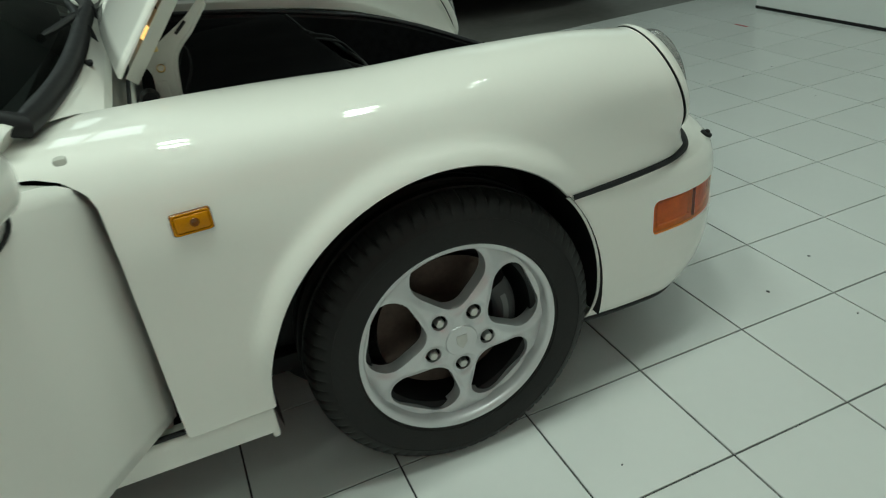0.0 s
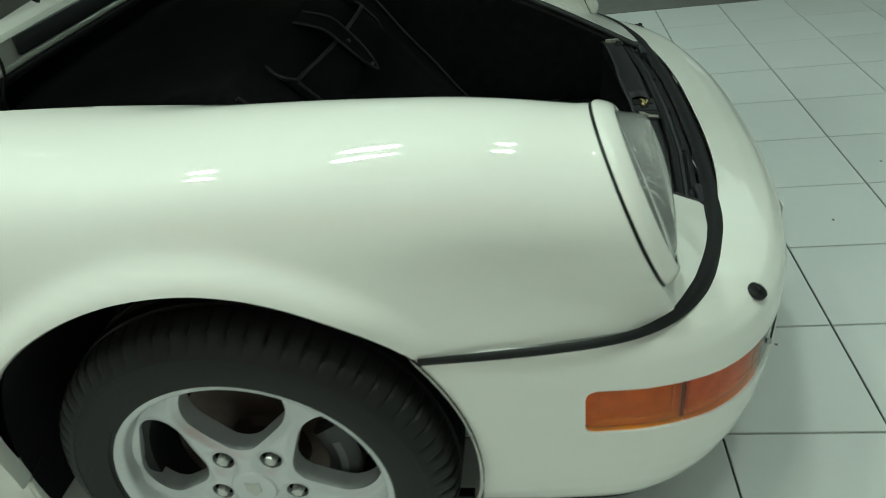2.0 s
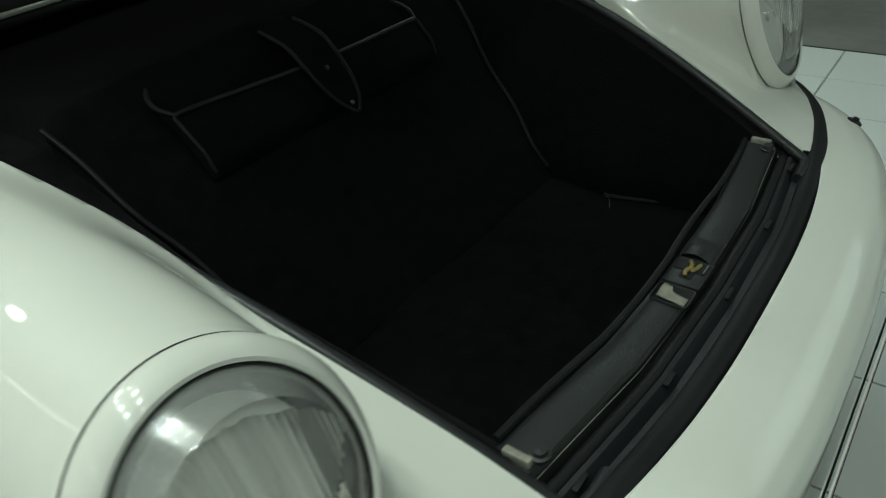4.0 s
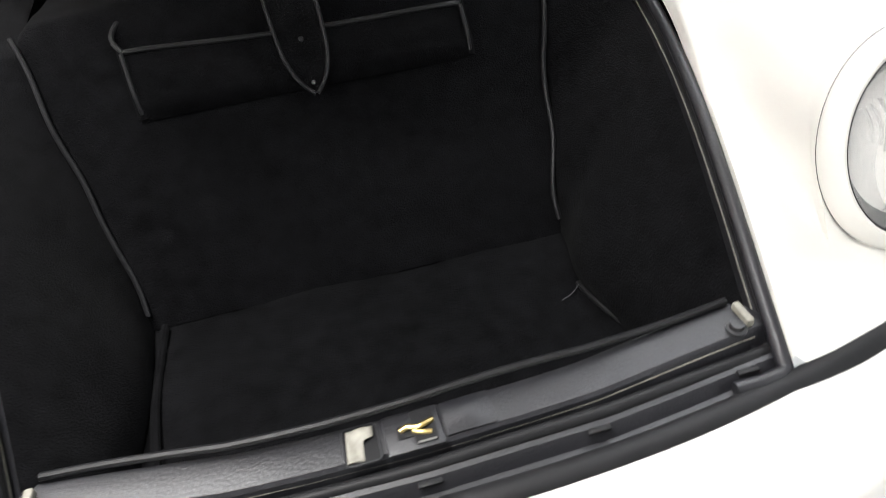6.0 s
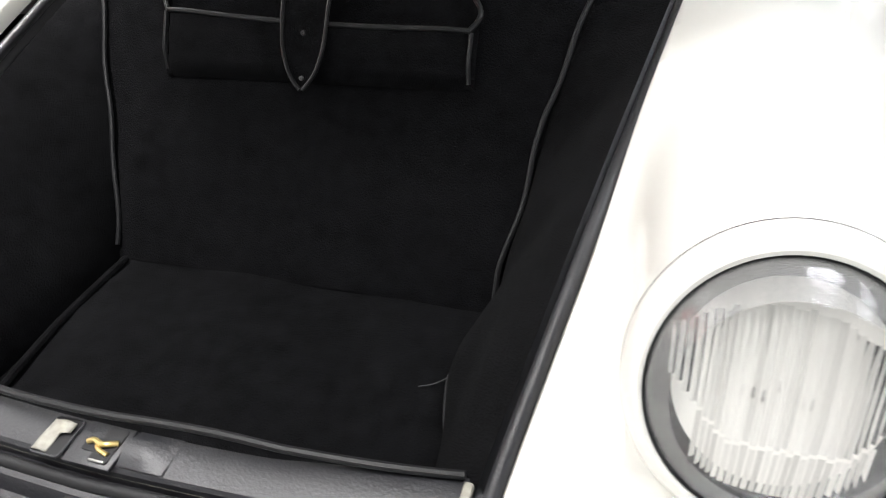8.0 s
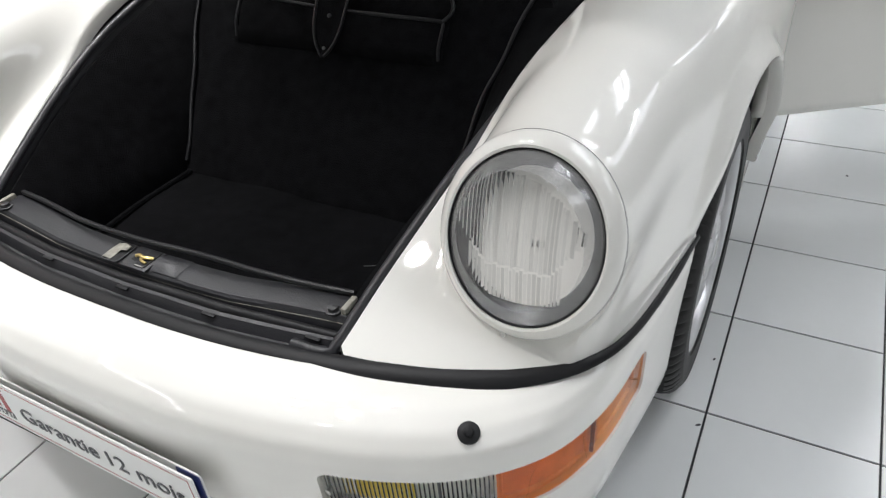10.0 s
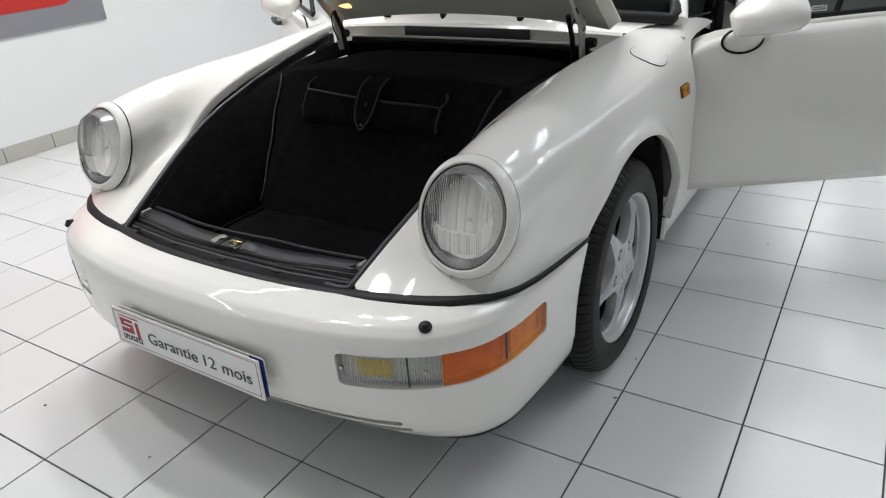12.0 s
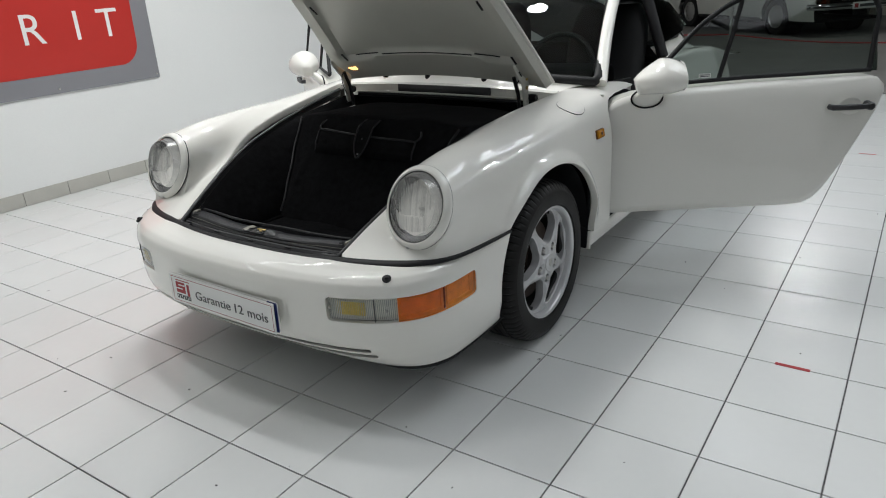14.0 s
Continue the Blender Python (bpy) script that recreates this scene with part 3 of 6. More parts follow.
def plan_at(s):
    """Place and outward direction on the bumper's outline, s metres from its middle."""
    a = np.abs(s)
    x, y = np.interp(a, arc, plan[:, 0]), np.interp(a, arc, plan[:, 1])
    e = 0.012
    dx = np.interp(a + e, arc, plan[:, 0]) - np.interp(a - e, arc, plan[:, 0]) + np.where(a < e, 1e-6, 0)
    dy = np.interp(a + e, arc, plan[:, 1]) - np.interp(a - e, arc, plan[:, 1])
    dy = np.where(a < e, 0.0, dy)
    n = np.maximum(np.hypot(dx, dy), 1e-9)
    sign_ = np.where(np.asarray(s) < 0, -1.0, 1.0)
    return np.stack([x * sign_, y], -1), np.stack([dy / n * sign_, -dx / n], -1)


def settled(p):
    """The bumper sits a little higher and closer in on the car's right than on its left."""
    p = np.array(p, float)
    w = step(0.05, 0.55, -p[..., 0])
    p[..., 2] = p[..., 2] + 0.008 * w * step(0.46, 0.54, p[..., 2])
    p[..., 2] = p[..., 2] - 0.011 * step(0.45, 0.75, -p[..., 0]) * step(0.29, 0.37, p[..., 2]) * (1 - step(0.47, 0.55, p[..., 2]))
    p[..., 0] = p[..., 0] * (1 - 0.014 * w)
    return p


TOP_S = [0, 0.30, 0.45, 0.60, 0.75, 0.86, 0.97, 1.10, LENGTH]
TOP_IN = [0.119, 0.119, 0.119, 0.114, 0.096, 0.062, 0.030, 0.014, 0.006]
ROW_Z = [0.543, 0.541, 0.536, 0.526, 0.508, 0.482, 0.447, 0.405, 0.36, 0.31, 0.277, 0.240, 0.207, 0.186, 0.180, 0.180]
ROW_TOP = [1.0, 0.82, 0.54, 0.28, 0.10, 0.02, 0, 0, 0, 0, 0, 0, 0, 0, 0, 0]
ROW_LOW = [0, 0, 0, 0, 0, 0.001, 0.002, 0.003, 0.005, 0.009, 0.017, 0.034, 0.060, 0.086, 0.108, 0.20]
ROW_V = np.linspace(0, 1, len(ROW_Z))


def bumper_point(s, v, inset=0.0):
    """A point of the bumper's skin: s along it, v from its top (0) to its underside (1)."""
    z = np.interp(v, *BZ)
    low = 1 - 0.62 * step(0.40, 1.0, np.abs(s)) + 0.75 * (1 - step(0.05, 0.95, np.abs(s)))
    inn = np.interp(v, *BT) * np.interp(np.abs(s), TOP_S, TOP_IN) + np.interp(v, *BL) * low + inset
    place, out = plan_at(s)
    z = z + np.where(z < 0.3, 0.05 * step(0.85, 1.4, np.abs(s)) * (0.3 - z) / 0.13, 0)
    return settled(np.stack([place[..., 0] - out[..., 0] * inn, place[..., 1] - out[..., 1] * inn, z + 0.008 * step(0.6, 1.3, np.abs(s)) * (1 - v)], -1))


BZ, BT, BL = (soft(ROW_V, r, 0, 1, width=10) for r in (ROW_Z, ROW_TOP, ROW_LOW))
v_of = lambda z: np.interp(-z, -BZ[1][:370], BZ[0][:370])  # noqa: E731


def box_sdf(s, z, s0, s1, z0, z1, r, rise=0.0):
    zc = z - rise * step(0.75, 1.15, s)
    q = np.stack([np.abs(s - (s0 + s1) / 2) - (s1 - s0) / 2 + r, np.abs(zc - (z0 + z1) / 2) - (z1 - z0) / 2 + r], -1)
    return np.linalg.norm(np.maximum(q, 0), axis=-1) + np.minimum(q.max(-1), 0) - r


LAMP_S = (0.466, 1.018)
UNIT_OFF = {1: 0.0, -1: 0.021}
LAMP_Z = (0.383, 0.468)
lamp_gap = lambda s, z: box_sdf(np.abs(s) + np.where(np.asarray(s) < 0, UNIT_OFF[-1], 0.0), z, *LAMP_S, *LAMP_Z, 0.016, 0.012)  # noqa: E731
slot_gap = lambda s, z: np.minimum(box_sdf(np.abs(s), z, -0.60, 0.60, 0.265, 0.282, 0.008), box_sdf(np.abs(s), z, -0.62, 0.62, 0.240, 0.255, 0.007))  # noqa: E731


def bumper_skin():
    ss, vv = np.linspace(-LENGTH, LENGTH, 260), np.linspace(0, 1, 90)
    S, V = np.meshgrid(ss, vv, indexing="ij")
    flat_rows = [[(s, v, 0) for s, v in zip(a, b)] for a, b in zip(S, V)]

    def keep(p):
        w = bumper_point(p[:, 0], p[:, 1])
        arch = np.hypot(w[:, 1] - ARCH[0], w[:, 2] - ARCH[1]) - ARCH[2]
        return np.minimum.reduce([lamp_gap(p[:, 0], np.interp(p[:, 1], *BZ)), slot_gap(p[:, 0], np.interp(p[:, 1], *BZ)), np.where(w[:, 1] > -0.6, arch, 1)])

    sv, faces = clip(loft(flat_rows), keep)
    sv = np.array(sv)
    rims = flange((sv, faces), lambda p: abs(float(lamp_gap(np.array(p[0]), np.interp(p[1], *BZ)))) < 0.003 or abs(float(slot_gap(np.array(p[0]), np.interp(p[1], *BZ)))) < 0.0015, [lambda p: (0, 0, 0.006), lambda p: (0, 0, 0.018)])
    sv, faces = np.array(rims[0]), rims[1]
    pts = bumper_point(sv[:, 0], sv[:, 1], sv[:, 2])
    return [tuple(p) for p in pts], faces


bumper = part("front_bumper", bumper_skin(), PAINT, car, sharp=50)
thick(bumper, 0.004)
# grey backing paints the shaded body colour inside the slots
backing = [bumper_point(np.linspace(-0.66, 0.66, 60), np.full(60, v), 0.02) for v in np.linspace(float(v_of(0.282)), float(v_of(0.230)), 6)]
part("intake_back", loft(backing), GREY_SIGN, bumper)
lip = [bumper_point(np.linspace(-1.28, 1.28, 120), np.full(120, 0.93), i) + np.array([0, 0, dz]) for i, dz in ((0.0, -0.002), (-0.002, -0.008), (0.003, -0.016), (0.03, -0.018))]
part("chin_lip", loft(lip), RUBBER, bumper, "black rubber lip under the bumper")

# dark strip between bumper and body
strip_path = spline([(-x, y) for x, y in list(zip(STRIP_X, STRIP_Y))[::-1]] + list(zip(STRIP_X, STRIP_Y))[1:], 240)
strip_h = [0.546 + 0.006 * float(step(0.5, 0.8, abs(p[0]))) - 0.010 * float(1 - step(0.2, 0.55, abs(p[0]))) for p in strip_path]
prof = [(-0.010, 0.0), (-0.006, 0.004), (0.003, 0.0055), (0.013, 0.003), (0.021, -0.003), (0.024, -0.010), (0.01, -0.018)]
wide = [1.0 - 0.72 * float(step(0.60, 0.79, abs(p[0]))) - 0.14 * float(step(-0.42, -0.30, p[1])) for p in strip_path]
rows = []
for k in range(len(strip_path)):
    a, b = strip_path[max(k - 1, 0)], strip_path[min(k + 1, len(strip_path) - 1)]
    d = (b - a) / np.linalg.norm(b - a)
    out = np.array([d[1], -d[0]])
    rows.append([(*(strip_path[k] + out * (o * wide[k] + 0.004 * float(step(0.70, 0.79, abs(strip_path[k][0]))))), strip_h[k] + u * (0.45 + 0.55 * wide[k])) for o, u in prof])
part("bumper_strip", loft([settled(r) for r in rows]), RUBBER, car, "black rubber strip over the bumper")


def skin_patch(s0, s1, z0, z1, inset, side, ns=24, nz=8, rise=0.012):
    rows = []
    for s in np.linspace(s0, s1, ns):
        zs = np.linspace(z0, z1, nz) + rise * float(step(0.75, 1.15, s))
        rows.append([tuple(bumper_point(side * (s - UNIT_OFF[side]), float(v_of(z)), inset)) for z in (zs[::-1] if side > 0 else zs)])
    return loft(rows)


for side in (1, -1):
    off = UNIT_OFF[side]
    unit = part("front_light_unit", skin_patch(LAMP_S[0] - 0.004, LAMP_S[1] + 0.004, LAMP_Z[0] - 0.004, LAMP_Z[1] + 0.004, 0.032, side), DULL_SILVER, car, "fog light and indicator set into the bumper")
    part("fog_lens", skin_patch(0.470, 0.628, LAMP_Z[0] + 0.002, LAMP_Z[1] - 0.002, 0.004, side), CLEAR_RIB, unit, "ribbed clear fog light lens")
    part("side_lens", skin_patch(0.630, 0.703, LAMP_Z[0] + 0.002, LAMP_Z[1] - 0.002, 0.005, side), CLEAR_RIB, unit, "ribbed clear lens")
    part("indicator_back", skin_patch(0.702, 1.022, LAMP_Z[0] - 0.004, LAMP_Z[1] + 0.004, 0.014, side, 40), AMBER_BACK, unit, "ribbed pale reflector")
    for a, b in ((0.712, 0.858), (0.884, 0.995)):
        edge = [(a, LAMP_Z[0] + 0.014), (b, LAMP_Z[0] + 0.014), (b, LAMP_Z[1] - 0.012), (a, LAMP_Z[1] - 0.012)]
        ring_ = [bumper_point(side * (s0 + (s1 - s0) * k - off), float(v_of(z0 + (z1 - z0) * k + 0.012 * float(step(0.75, 1.15, s0 + (s1 - s0) * k)))), 0.012) for (s0, z0), (s1, z1) in zip(edge, edge[1:] + edge[:1]) for k in np.linspace(0, 1, 9)[:-1]]
        part("reflector_rim", tube(ring_, 0.0028, 6, closed=True), AMBER_BACK, unit)
    for s in (0.8695,):
        part("lens_rib", tube([bumper_point(side * (s - off), float(v_of(z + 0.006)), 0.008) for z in np.linspace(LAMP_Z[0] + 0.004, LAMP_Z[1] - 0.004, 6)], 0.003, 6), AMBER_DARK, unit)
    for a, b, mt in ((0.704, 0.8693, AMBER), (0.8697, 1.020, AMBER_SIDE)):
        part("indicator_lens", skin_patch(a, b, LAMP_Z[0] - 0.003, LAMP_Z[1] + 0.003, 0.004, side), mt, unit, "orange indicator lens")
    for k in range(38):
        s = 0.475 + 0.0061 * k
        if abs(s - 0.629) < 0.004:
            continue
        part("lens_flute", tube([bumper_point(side * (s - off), float(v_of(z)), 0.0065) for z in np.linspace(LAMP_Z[0] + 0.006, LAMP_Z[1] - 0.006, 4)], 0.0017, 5, caps=False), FLUTE, unit)
    for ob in unit.children:
        if ob.name.split(".")[0] in ("fog_lens", "side_lens", "indicator_lens", "lens_flute"):
            ob.visible_shadow = False
    part("lens_joint", tube([bumper_point(side * (0.629 - off), float(v_of(z)), 0.004) for z in np.linspace(LAMP_Z[0] + 0.003, LAMP_Z[1] - 0.003, 4)], 0.0022, 6), PLASTIC, unit)
    # yellow patch painted for the reflections inside the fog reflector
    part("bulb_reflection", skin_patch(0.512, 0.596, LAMP_Z[0] + 0.018, LAMP_Z[1] - 0.020, 0.018, side), YELLOW, unit, "yellow patch painting the reflections in the fog reflector")
    for s, z in ((0.478, 0.43), (0.668, 0.425)):
        at = bumper_point(side * (s - off), float(v_of(z)), 0.002)
        part("screw", moved(lathe([(-0.003, 0.0), (-0.003, 0.0042), (0.004, 0.0046)], 12, "y"), Matrix.Translation(at)), STEEL, unit)
    at = Vector((side * 0.638, -0.780, 0.524 + (0.008 if side < 0 else 0)))
    nozzle = lathe([(-0.004, 0.0145), (0.002, 0.0145), (0.004, 0.012), (0.0045, 0.0065), (0.0085, 0.006), (0.010, 0.004), (0.010, 0.0)], 24, "z")
    part("washer_nozzle", moved(nozzle, Matrix.Translation(at) @ pose(0, 0, 0, 22, side * 14, 0)), RUBBER, bumper, "black headlight washer nozzle")

# number plate and the dealer's placard before it
plate = thing("number_plate", "white number plate with a blue band on the bumper", "number plate", m=pose(0.036, -0.932, 0.379, 89, 0.8, 0))
part("plate_sheet", outline_plate(rounded(0.52, 0.11, 0.008), 0.002), WHITE_SIGN, plate)
part("blue_band", moved(outline_plate(rounded(0.045, 0.106, 0.004), 0.001), Matrix.Translation((0.235, 0, 0.0021))), BLUE, plate, "blue band")
part("bar", moved(outline_plate(rounded(0.36, 0.06, 0.006), 0.001), Matrix.Translation((-0.02, 0, 0.0021))), DARK_INK, plate, "plain dark bar")
placard = thing("dealer_placard", "white card with dark print and red mark over the plate", "sign", m=pose(0.016, -0.940, 0.376, 89, 0.8, 0))
part("card", outline_plate(rounded(0.54, 0.11, 0.003), 0.0025), WHITE_SIGN, placard)
for w, h, x, y in ((0.52, 0.0014, 0, 0.0465), (0.52, 0.0014, 0, -0.0465), (0.0014, 0.094, -0.26, 0), (0.0014, 0.094, 0.26, 0)):
    part("border", moved(outline_plate([(-w / 2, -h / 2), (w / 2, -h / 2), (w / 2, h / 2), (-w / 2, h / 2)], 0.0005), Matrix.Translation((x, y, 0.0025))), RED_INK, placard)
for word, wx in (("Garantie", -0.040), ("12", 0.092), ("mois", 0.188)):
    part("print", moved(lettering(word, 0.047), Matrix.Translation((wx, -0.006, 0.0035)) @ Matrix.Diagonal((1.14, 1, 1, 1))), PRINT_GREY, placard, "dark grey word")
# plain mark in the corner: a red block cut by pale bars over a dark chequered band
for w, h, x, y, mt in ((0.078, 0.0035, -0.200, 0.036, RED_INK), (0.050, 0.042, -0.214, 0.008, RED_INK), (0.013, 0.046, -0.172, 0.004, RED_INK), (0.078, 0.016, -0.202, -0.028, DARK_INK)):
    part("mark", moved(outline_plate([(-w / 2, -h / 2), (w / 2, -h / 2), (w / 2, h / 2), (-w / 2, h / 2)], 0.0005), Matrix.Translation((x, y, 0.0025))), mt, placard)
for w, h, x, y in ((0.034, 0.0045, -0.206, 0.018), (0.036, 0.0045, -0.221, 0.004)):
    part("mark", moved(outline_plate([(-w / 2, -h / 2), (w / 2, -h / 2), (w / 2, h / 2), (-w / 2, h / 2)], 0.0005), Matrix.Translation((x, y, 0.0032))), WHITE_SIGN, placard)
for k in range(7):
    part("mark", moved(outline_plate([(-0.0025, -0.0045), (0.001, -0.0045), (0.0025, 0.0045), (-0.001, 0.0045)], 0.0005), Matrix.Translation((-0.234 + 0.0108 * k, -0.028 + 0.002 * (-1) ** k, 0.0032))), WHITE_SIGN, placard)

# ---- headlights ----
def headlight(side):
    c = Vector((side * LAMP_C[0], LAMP_C[1], LAMP_C[2] + (RIGHT_RISE * 0.9 if side < 0 else 0)))
    m = Matrix.Translation(c) @ pose(0, 0, 0, -LAMP_TILT, 0, side * 0.4)
    # local: -y is forward; the leaning cut makes every circle a little tall
    tall = Matrix.Diagonal((1, 1, 1.1035, 1))
    turned = lambda prof, n: moved(lathe(prof, n, "y"), tall)  # noqa: E731
    lamp_ob = part("headlight", turned([(0.010, 0.117), (-0.0015, 0.119), (-0.0015, 0.1242), (-0.0025, 0.1225), (-0.0070, 0.1222)], 72), RUBBER, car, "round headlight with white ring and ribbed glass", m=m)
    gap = 0.0050 if side < 0 else 0.0017
    ring = [(-gap, 0.1210), (-gap - 0.0002, 0.1236), (-gap - 0.0012, 0.1240), (-0.010, 0.1236), (-0.016, 0.1206), (-0.022, 0.1160), (-0.0265, 0.1115), (-0.0285, 0.1080), (-0.0275, 0.1047), (-0.020, 0.1038), (-0.01, 0.1038)]
    part("ring", turned(ring, 72), PAINT, lamp_ob, "white painted ring")
    part("gasket", turned([(-0.020, 0.1042), (-0.0262, 0.1038), (-0.0268, 0.1028), (-0.0235, 0.1018)], 72), RUBBER, lamp_ob)
    # the glass: a steep side, deeper above than below, and a nearly upright domed face
    def depth_at(r, z):
        rim_ = min(1.0, max(0.0, (0.1030 - r) / 0.020))
        return -0.0235 - (0.0235 + 0.0155 * z / 0.083) * rim_ - 0.011 * max(0.0, 1 - (r / 0.083) ** 2)

    def glass(radii, inset, back=False):
        v, f = lathe([(0.0, r) for r in radii], 64, "y")
        v = [(x, depth_at(math.hypot(x, z), z) + inset, z * 1.1035) for x, y, z in v]
        return v, ([q[::-1] for q in f] if back else f)

    lens = part("lens", glass(np.r_[np.linspace(0.0005, 0.0828, 14), np.linspace(0.0840, 0.1029, 6)], 0.0, True), LENS, lamp_ob, "clear ribbed glass")
    border = part("lens_border", glass(np.linspace(0.0835, 0.1026, 8), 0.0010, True), STIPPLE, lens, "stippled grey edge of the glass")
    border.visible_shadow = False
    # upright ribs pressed into the glass between two arcs
    def flute(x, low, high, half_w, deep, material):
        zs = np.linspace(low, high, 8)
        across = [(-1.0, deep), (-0.7, deep * 0.4), (0.0, 0.0), (0.7, deep * 0.4), (1.0, deep)]
        rows_ = [[(x + half_w * u, depth_at(math.hypot(x, z), z) + 0.0012 + dy, z * 1.1035) for u, dy in across] for z in zs]
        ob = part("rib", loft(rows_), material, lens)
        ob.visible_shadow = False

    x = -0.084
    while x < 0.086:
        half_w = 0.0019 + 0.0009 * abs(math.sin(x * 61))
        high = 0.079 - 5.8 * (x + 0.012) ** 2 + 0.0012 * math.sin(x * 900)
        low = max(0.012 - 0.95 * (x + 0.08), -0.027, -0.027 + 1.1 * (x - 0.045)) + 0.0015 * math.sin(x * 700)
        if high - low > 0.006:
            flute(x, low, high, half_w, 0.0030, RIB)
        if abs(x) < 0.062:
            flute(x, -0.058 - 0.014 * math.cos(x * 18), low - 0.003, half_w * 0.9, 0.0003, FINE_RIB)
        x += half_w * 2 + 0.0004
    lens.visible_shadow = False
    bowl = [(0.055 * (1 - (r / 0.1035) ** 2) - 0.020, r) for r in np.linspace(0.0005, 0.1035, 20)]
    part("reflector", turned(bowl, 64), BOWL, lamp_ob, "bright reflector bowl")
    part("bulb", lathe([(0.03, 0.012), (0.012, 0.012), (0.008, 0.006), (-0.004, 0.005), (-0.006, 0.0005)], 20, "y"), STEEL, lamp_ob)
    clip_at = moved(lathe([(-0.004, 0.0), (-0.004, 0.004), (0.01, 0.005)], 12, "y"), Matrix.Translation((-side * 0.012, -0.015, -0.133)))
    part("screw", clip_at, STEEL, lamp_ob)


for side in (1, -1):
    headlight(side)


# ---- wheels ----
def rounded_triangle(u, v, a, b, c, r):
    """Distance to a triangle with rounded corners in its own plane."""
    pts = np.array([a, b, c], float)
    p = np.stack([u, v], -1)
    best = np.full(u.shape, 1e9)
    inside = np.ones(u.shape, bool)
    area = np.cross(pts[1] - pts[0], pts[2] - pts[0])
    for k in range(3):
        q0, q1 = pts[k], pts[(k + 1) % 3]
        e = q1 - q0
        t = np.clip(((p - q0) @ e) / (e @ e), 0, 1)
        best = np.minimum(best, np.linalg.norm(p - q0 - t[..., None] * e, axis=-1))
        inside &= (e[0] * (p[..., 1] - q0[1]) - e[1] * (p[..., 0] - q0[0])) * np.sign(area) >= 0
    return np.where(inside, -best, best) - r


def wheel_shapes(turn):
    """Shapes of one wheel about its axis x, the outer face towards +x; turn: degrees of the first bolt."""
    tyre_r, half = 0.322, 0.103
    prof = [(-0.098, 0.222), (-0.1005, 0.228), (-0.1035, 0.2285), (-0.1045, 0.236), (-0.1065, 0.262), (-0.1045, 0.280), (-0.1055, 0.2805), (-0.1045, 0.2835), (-0.1015, 0.290), (-0.092, 0.306), (-0.083, 0.314), (-0.066, 0.3195),
            (-0.046, 0.3215), (-0.044, 0.3145), (-0.037, 0.3145), (-0.035, 0.322), (-0.014, 0.322), (-0.012, 0.3145), (-0.004, 0.3145), (-0.002, 0.322)]
    prof = prof + [(-u, r) for u, r in prof[::-1]][1:]
    steps = 432
    v, f = lathe(prof, steps, "x")
    out = []
    n = len(prof)
    for i, (x, y, z) in enumerate(v):
        k, j = divmod(i, n)
        r = math.hypot(y, z)
        sipe = (k + (3 if x > 0 else 0)) % 6 == 0
        if sipe and 0.300 < r and abs(x) > 0.046:
            g = (r - 0.006) / r
            y, z = y * g, z * g
        out.append((x, y, z))
    shapes = {"tyre": (out, f)}
    lip = [(0.046, 0.2000), (0.060, 0.2030), (0.068, 0.2058), (0.076, 0.2075), (0.086, 0.2085), (0.093, 0.2105), (0.097, 0.2150), (0.099, 0.2225), (0.095, 0.2255), (0.088, 0.2250), (-0.09, 0.2245)]
    shapes["rim"] = lathe([(-0.09, 0.190), (0.02, 0.190)] + lip, 96, "x")
    # the spoked face: a dished disc with five rounded windows and five bolt wells
    rr, aa = np.linspace(0.036, 0.2080, 42), np.linspace(0, 2 * math.pi, 241)
    flat_rows = [[(r * math.cos(a), r * math.sin(a), 0) for a in aa[:-1]] for r in rr]
    disc = loft(flat_rows, closed=True)
    bolt_a = [radians(turn + 72 * k) for k in range(5)]
    gap_a = [radians(turn + 36 + 72 * k) for k in range(5)]

    def keep(p):
        best = np.full(len(p), 1.0)
        for a in gap_a:
            u, w = p[:, 0] * math.cos(a) + p[:, 1] * math.sin(a), -p[:, 0] * math.sin(a) + p[:, 1] * math.cos(a)
            best = np.minimum(best, rounded_triangle(u, w, (0.119, 0), (0.152, 0.040), (0.152, -0.040), 0.0430))
        for a in bolt_a:
            best = np.minimum(best, np.hypot(p[:, 0] - 0.066 * math.cos(a), p[:, 1] - 0.066 * math.sin(a)) - 0.0175)
        return best

    sp = clip(disc, keep)
    near = lambda p: abs(float(keep(np.array([p]))[0])) < 0.0008 and math.hypot(p[0], p[1]) < 0.206  # noqa: E731
    sp = flange(sp, near, [lambda p: (0, 0, -0.006), lambda p: (0, 0, -0.032)])

    flat_p = np.array(sp[0])
    r = np.hypot(flat_p[:, 0], flat_p[:, 1])
    deep = np.interp(r, *soft([0.03, 0.08, 0.12, 0.16, 0.19, 0.21], [0.0975, 0.0960, 0.0915, 0.0845, 0.0770, 0.0710], 0.03, 0.21, 200, 20)) - 0.008 * (1 - step(0.0, 0.014, keep(flat_p)))
    shapes["spokes"] = (np.stack([deep + flat_p[:, 2], flat_p[:, 0], flat_p[:, 1]], -1).tolist(), sp[1])
    shapes["cap"] = lathe([(0.086, 0.0385), (0.096, 0.0378), (0.1000, 0.0345), (0.1012, 0.022), (0.1014, 0.0005)], 40, "x")
    shapes["bolts"] = [(0.083, 0.066 * math.cos(a), 0.066 * math.sin(a)) for a in bolt_a]
    shapes["disc"] = lathe([(-0.012, 0.07), (-0.012, 0.158), (0.012, 0.158), (0.012, 0.07), (0.03, 0.065), (0.03, 0.001)], 64, "x")
    return shapes


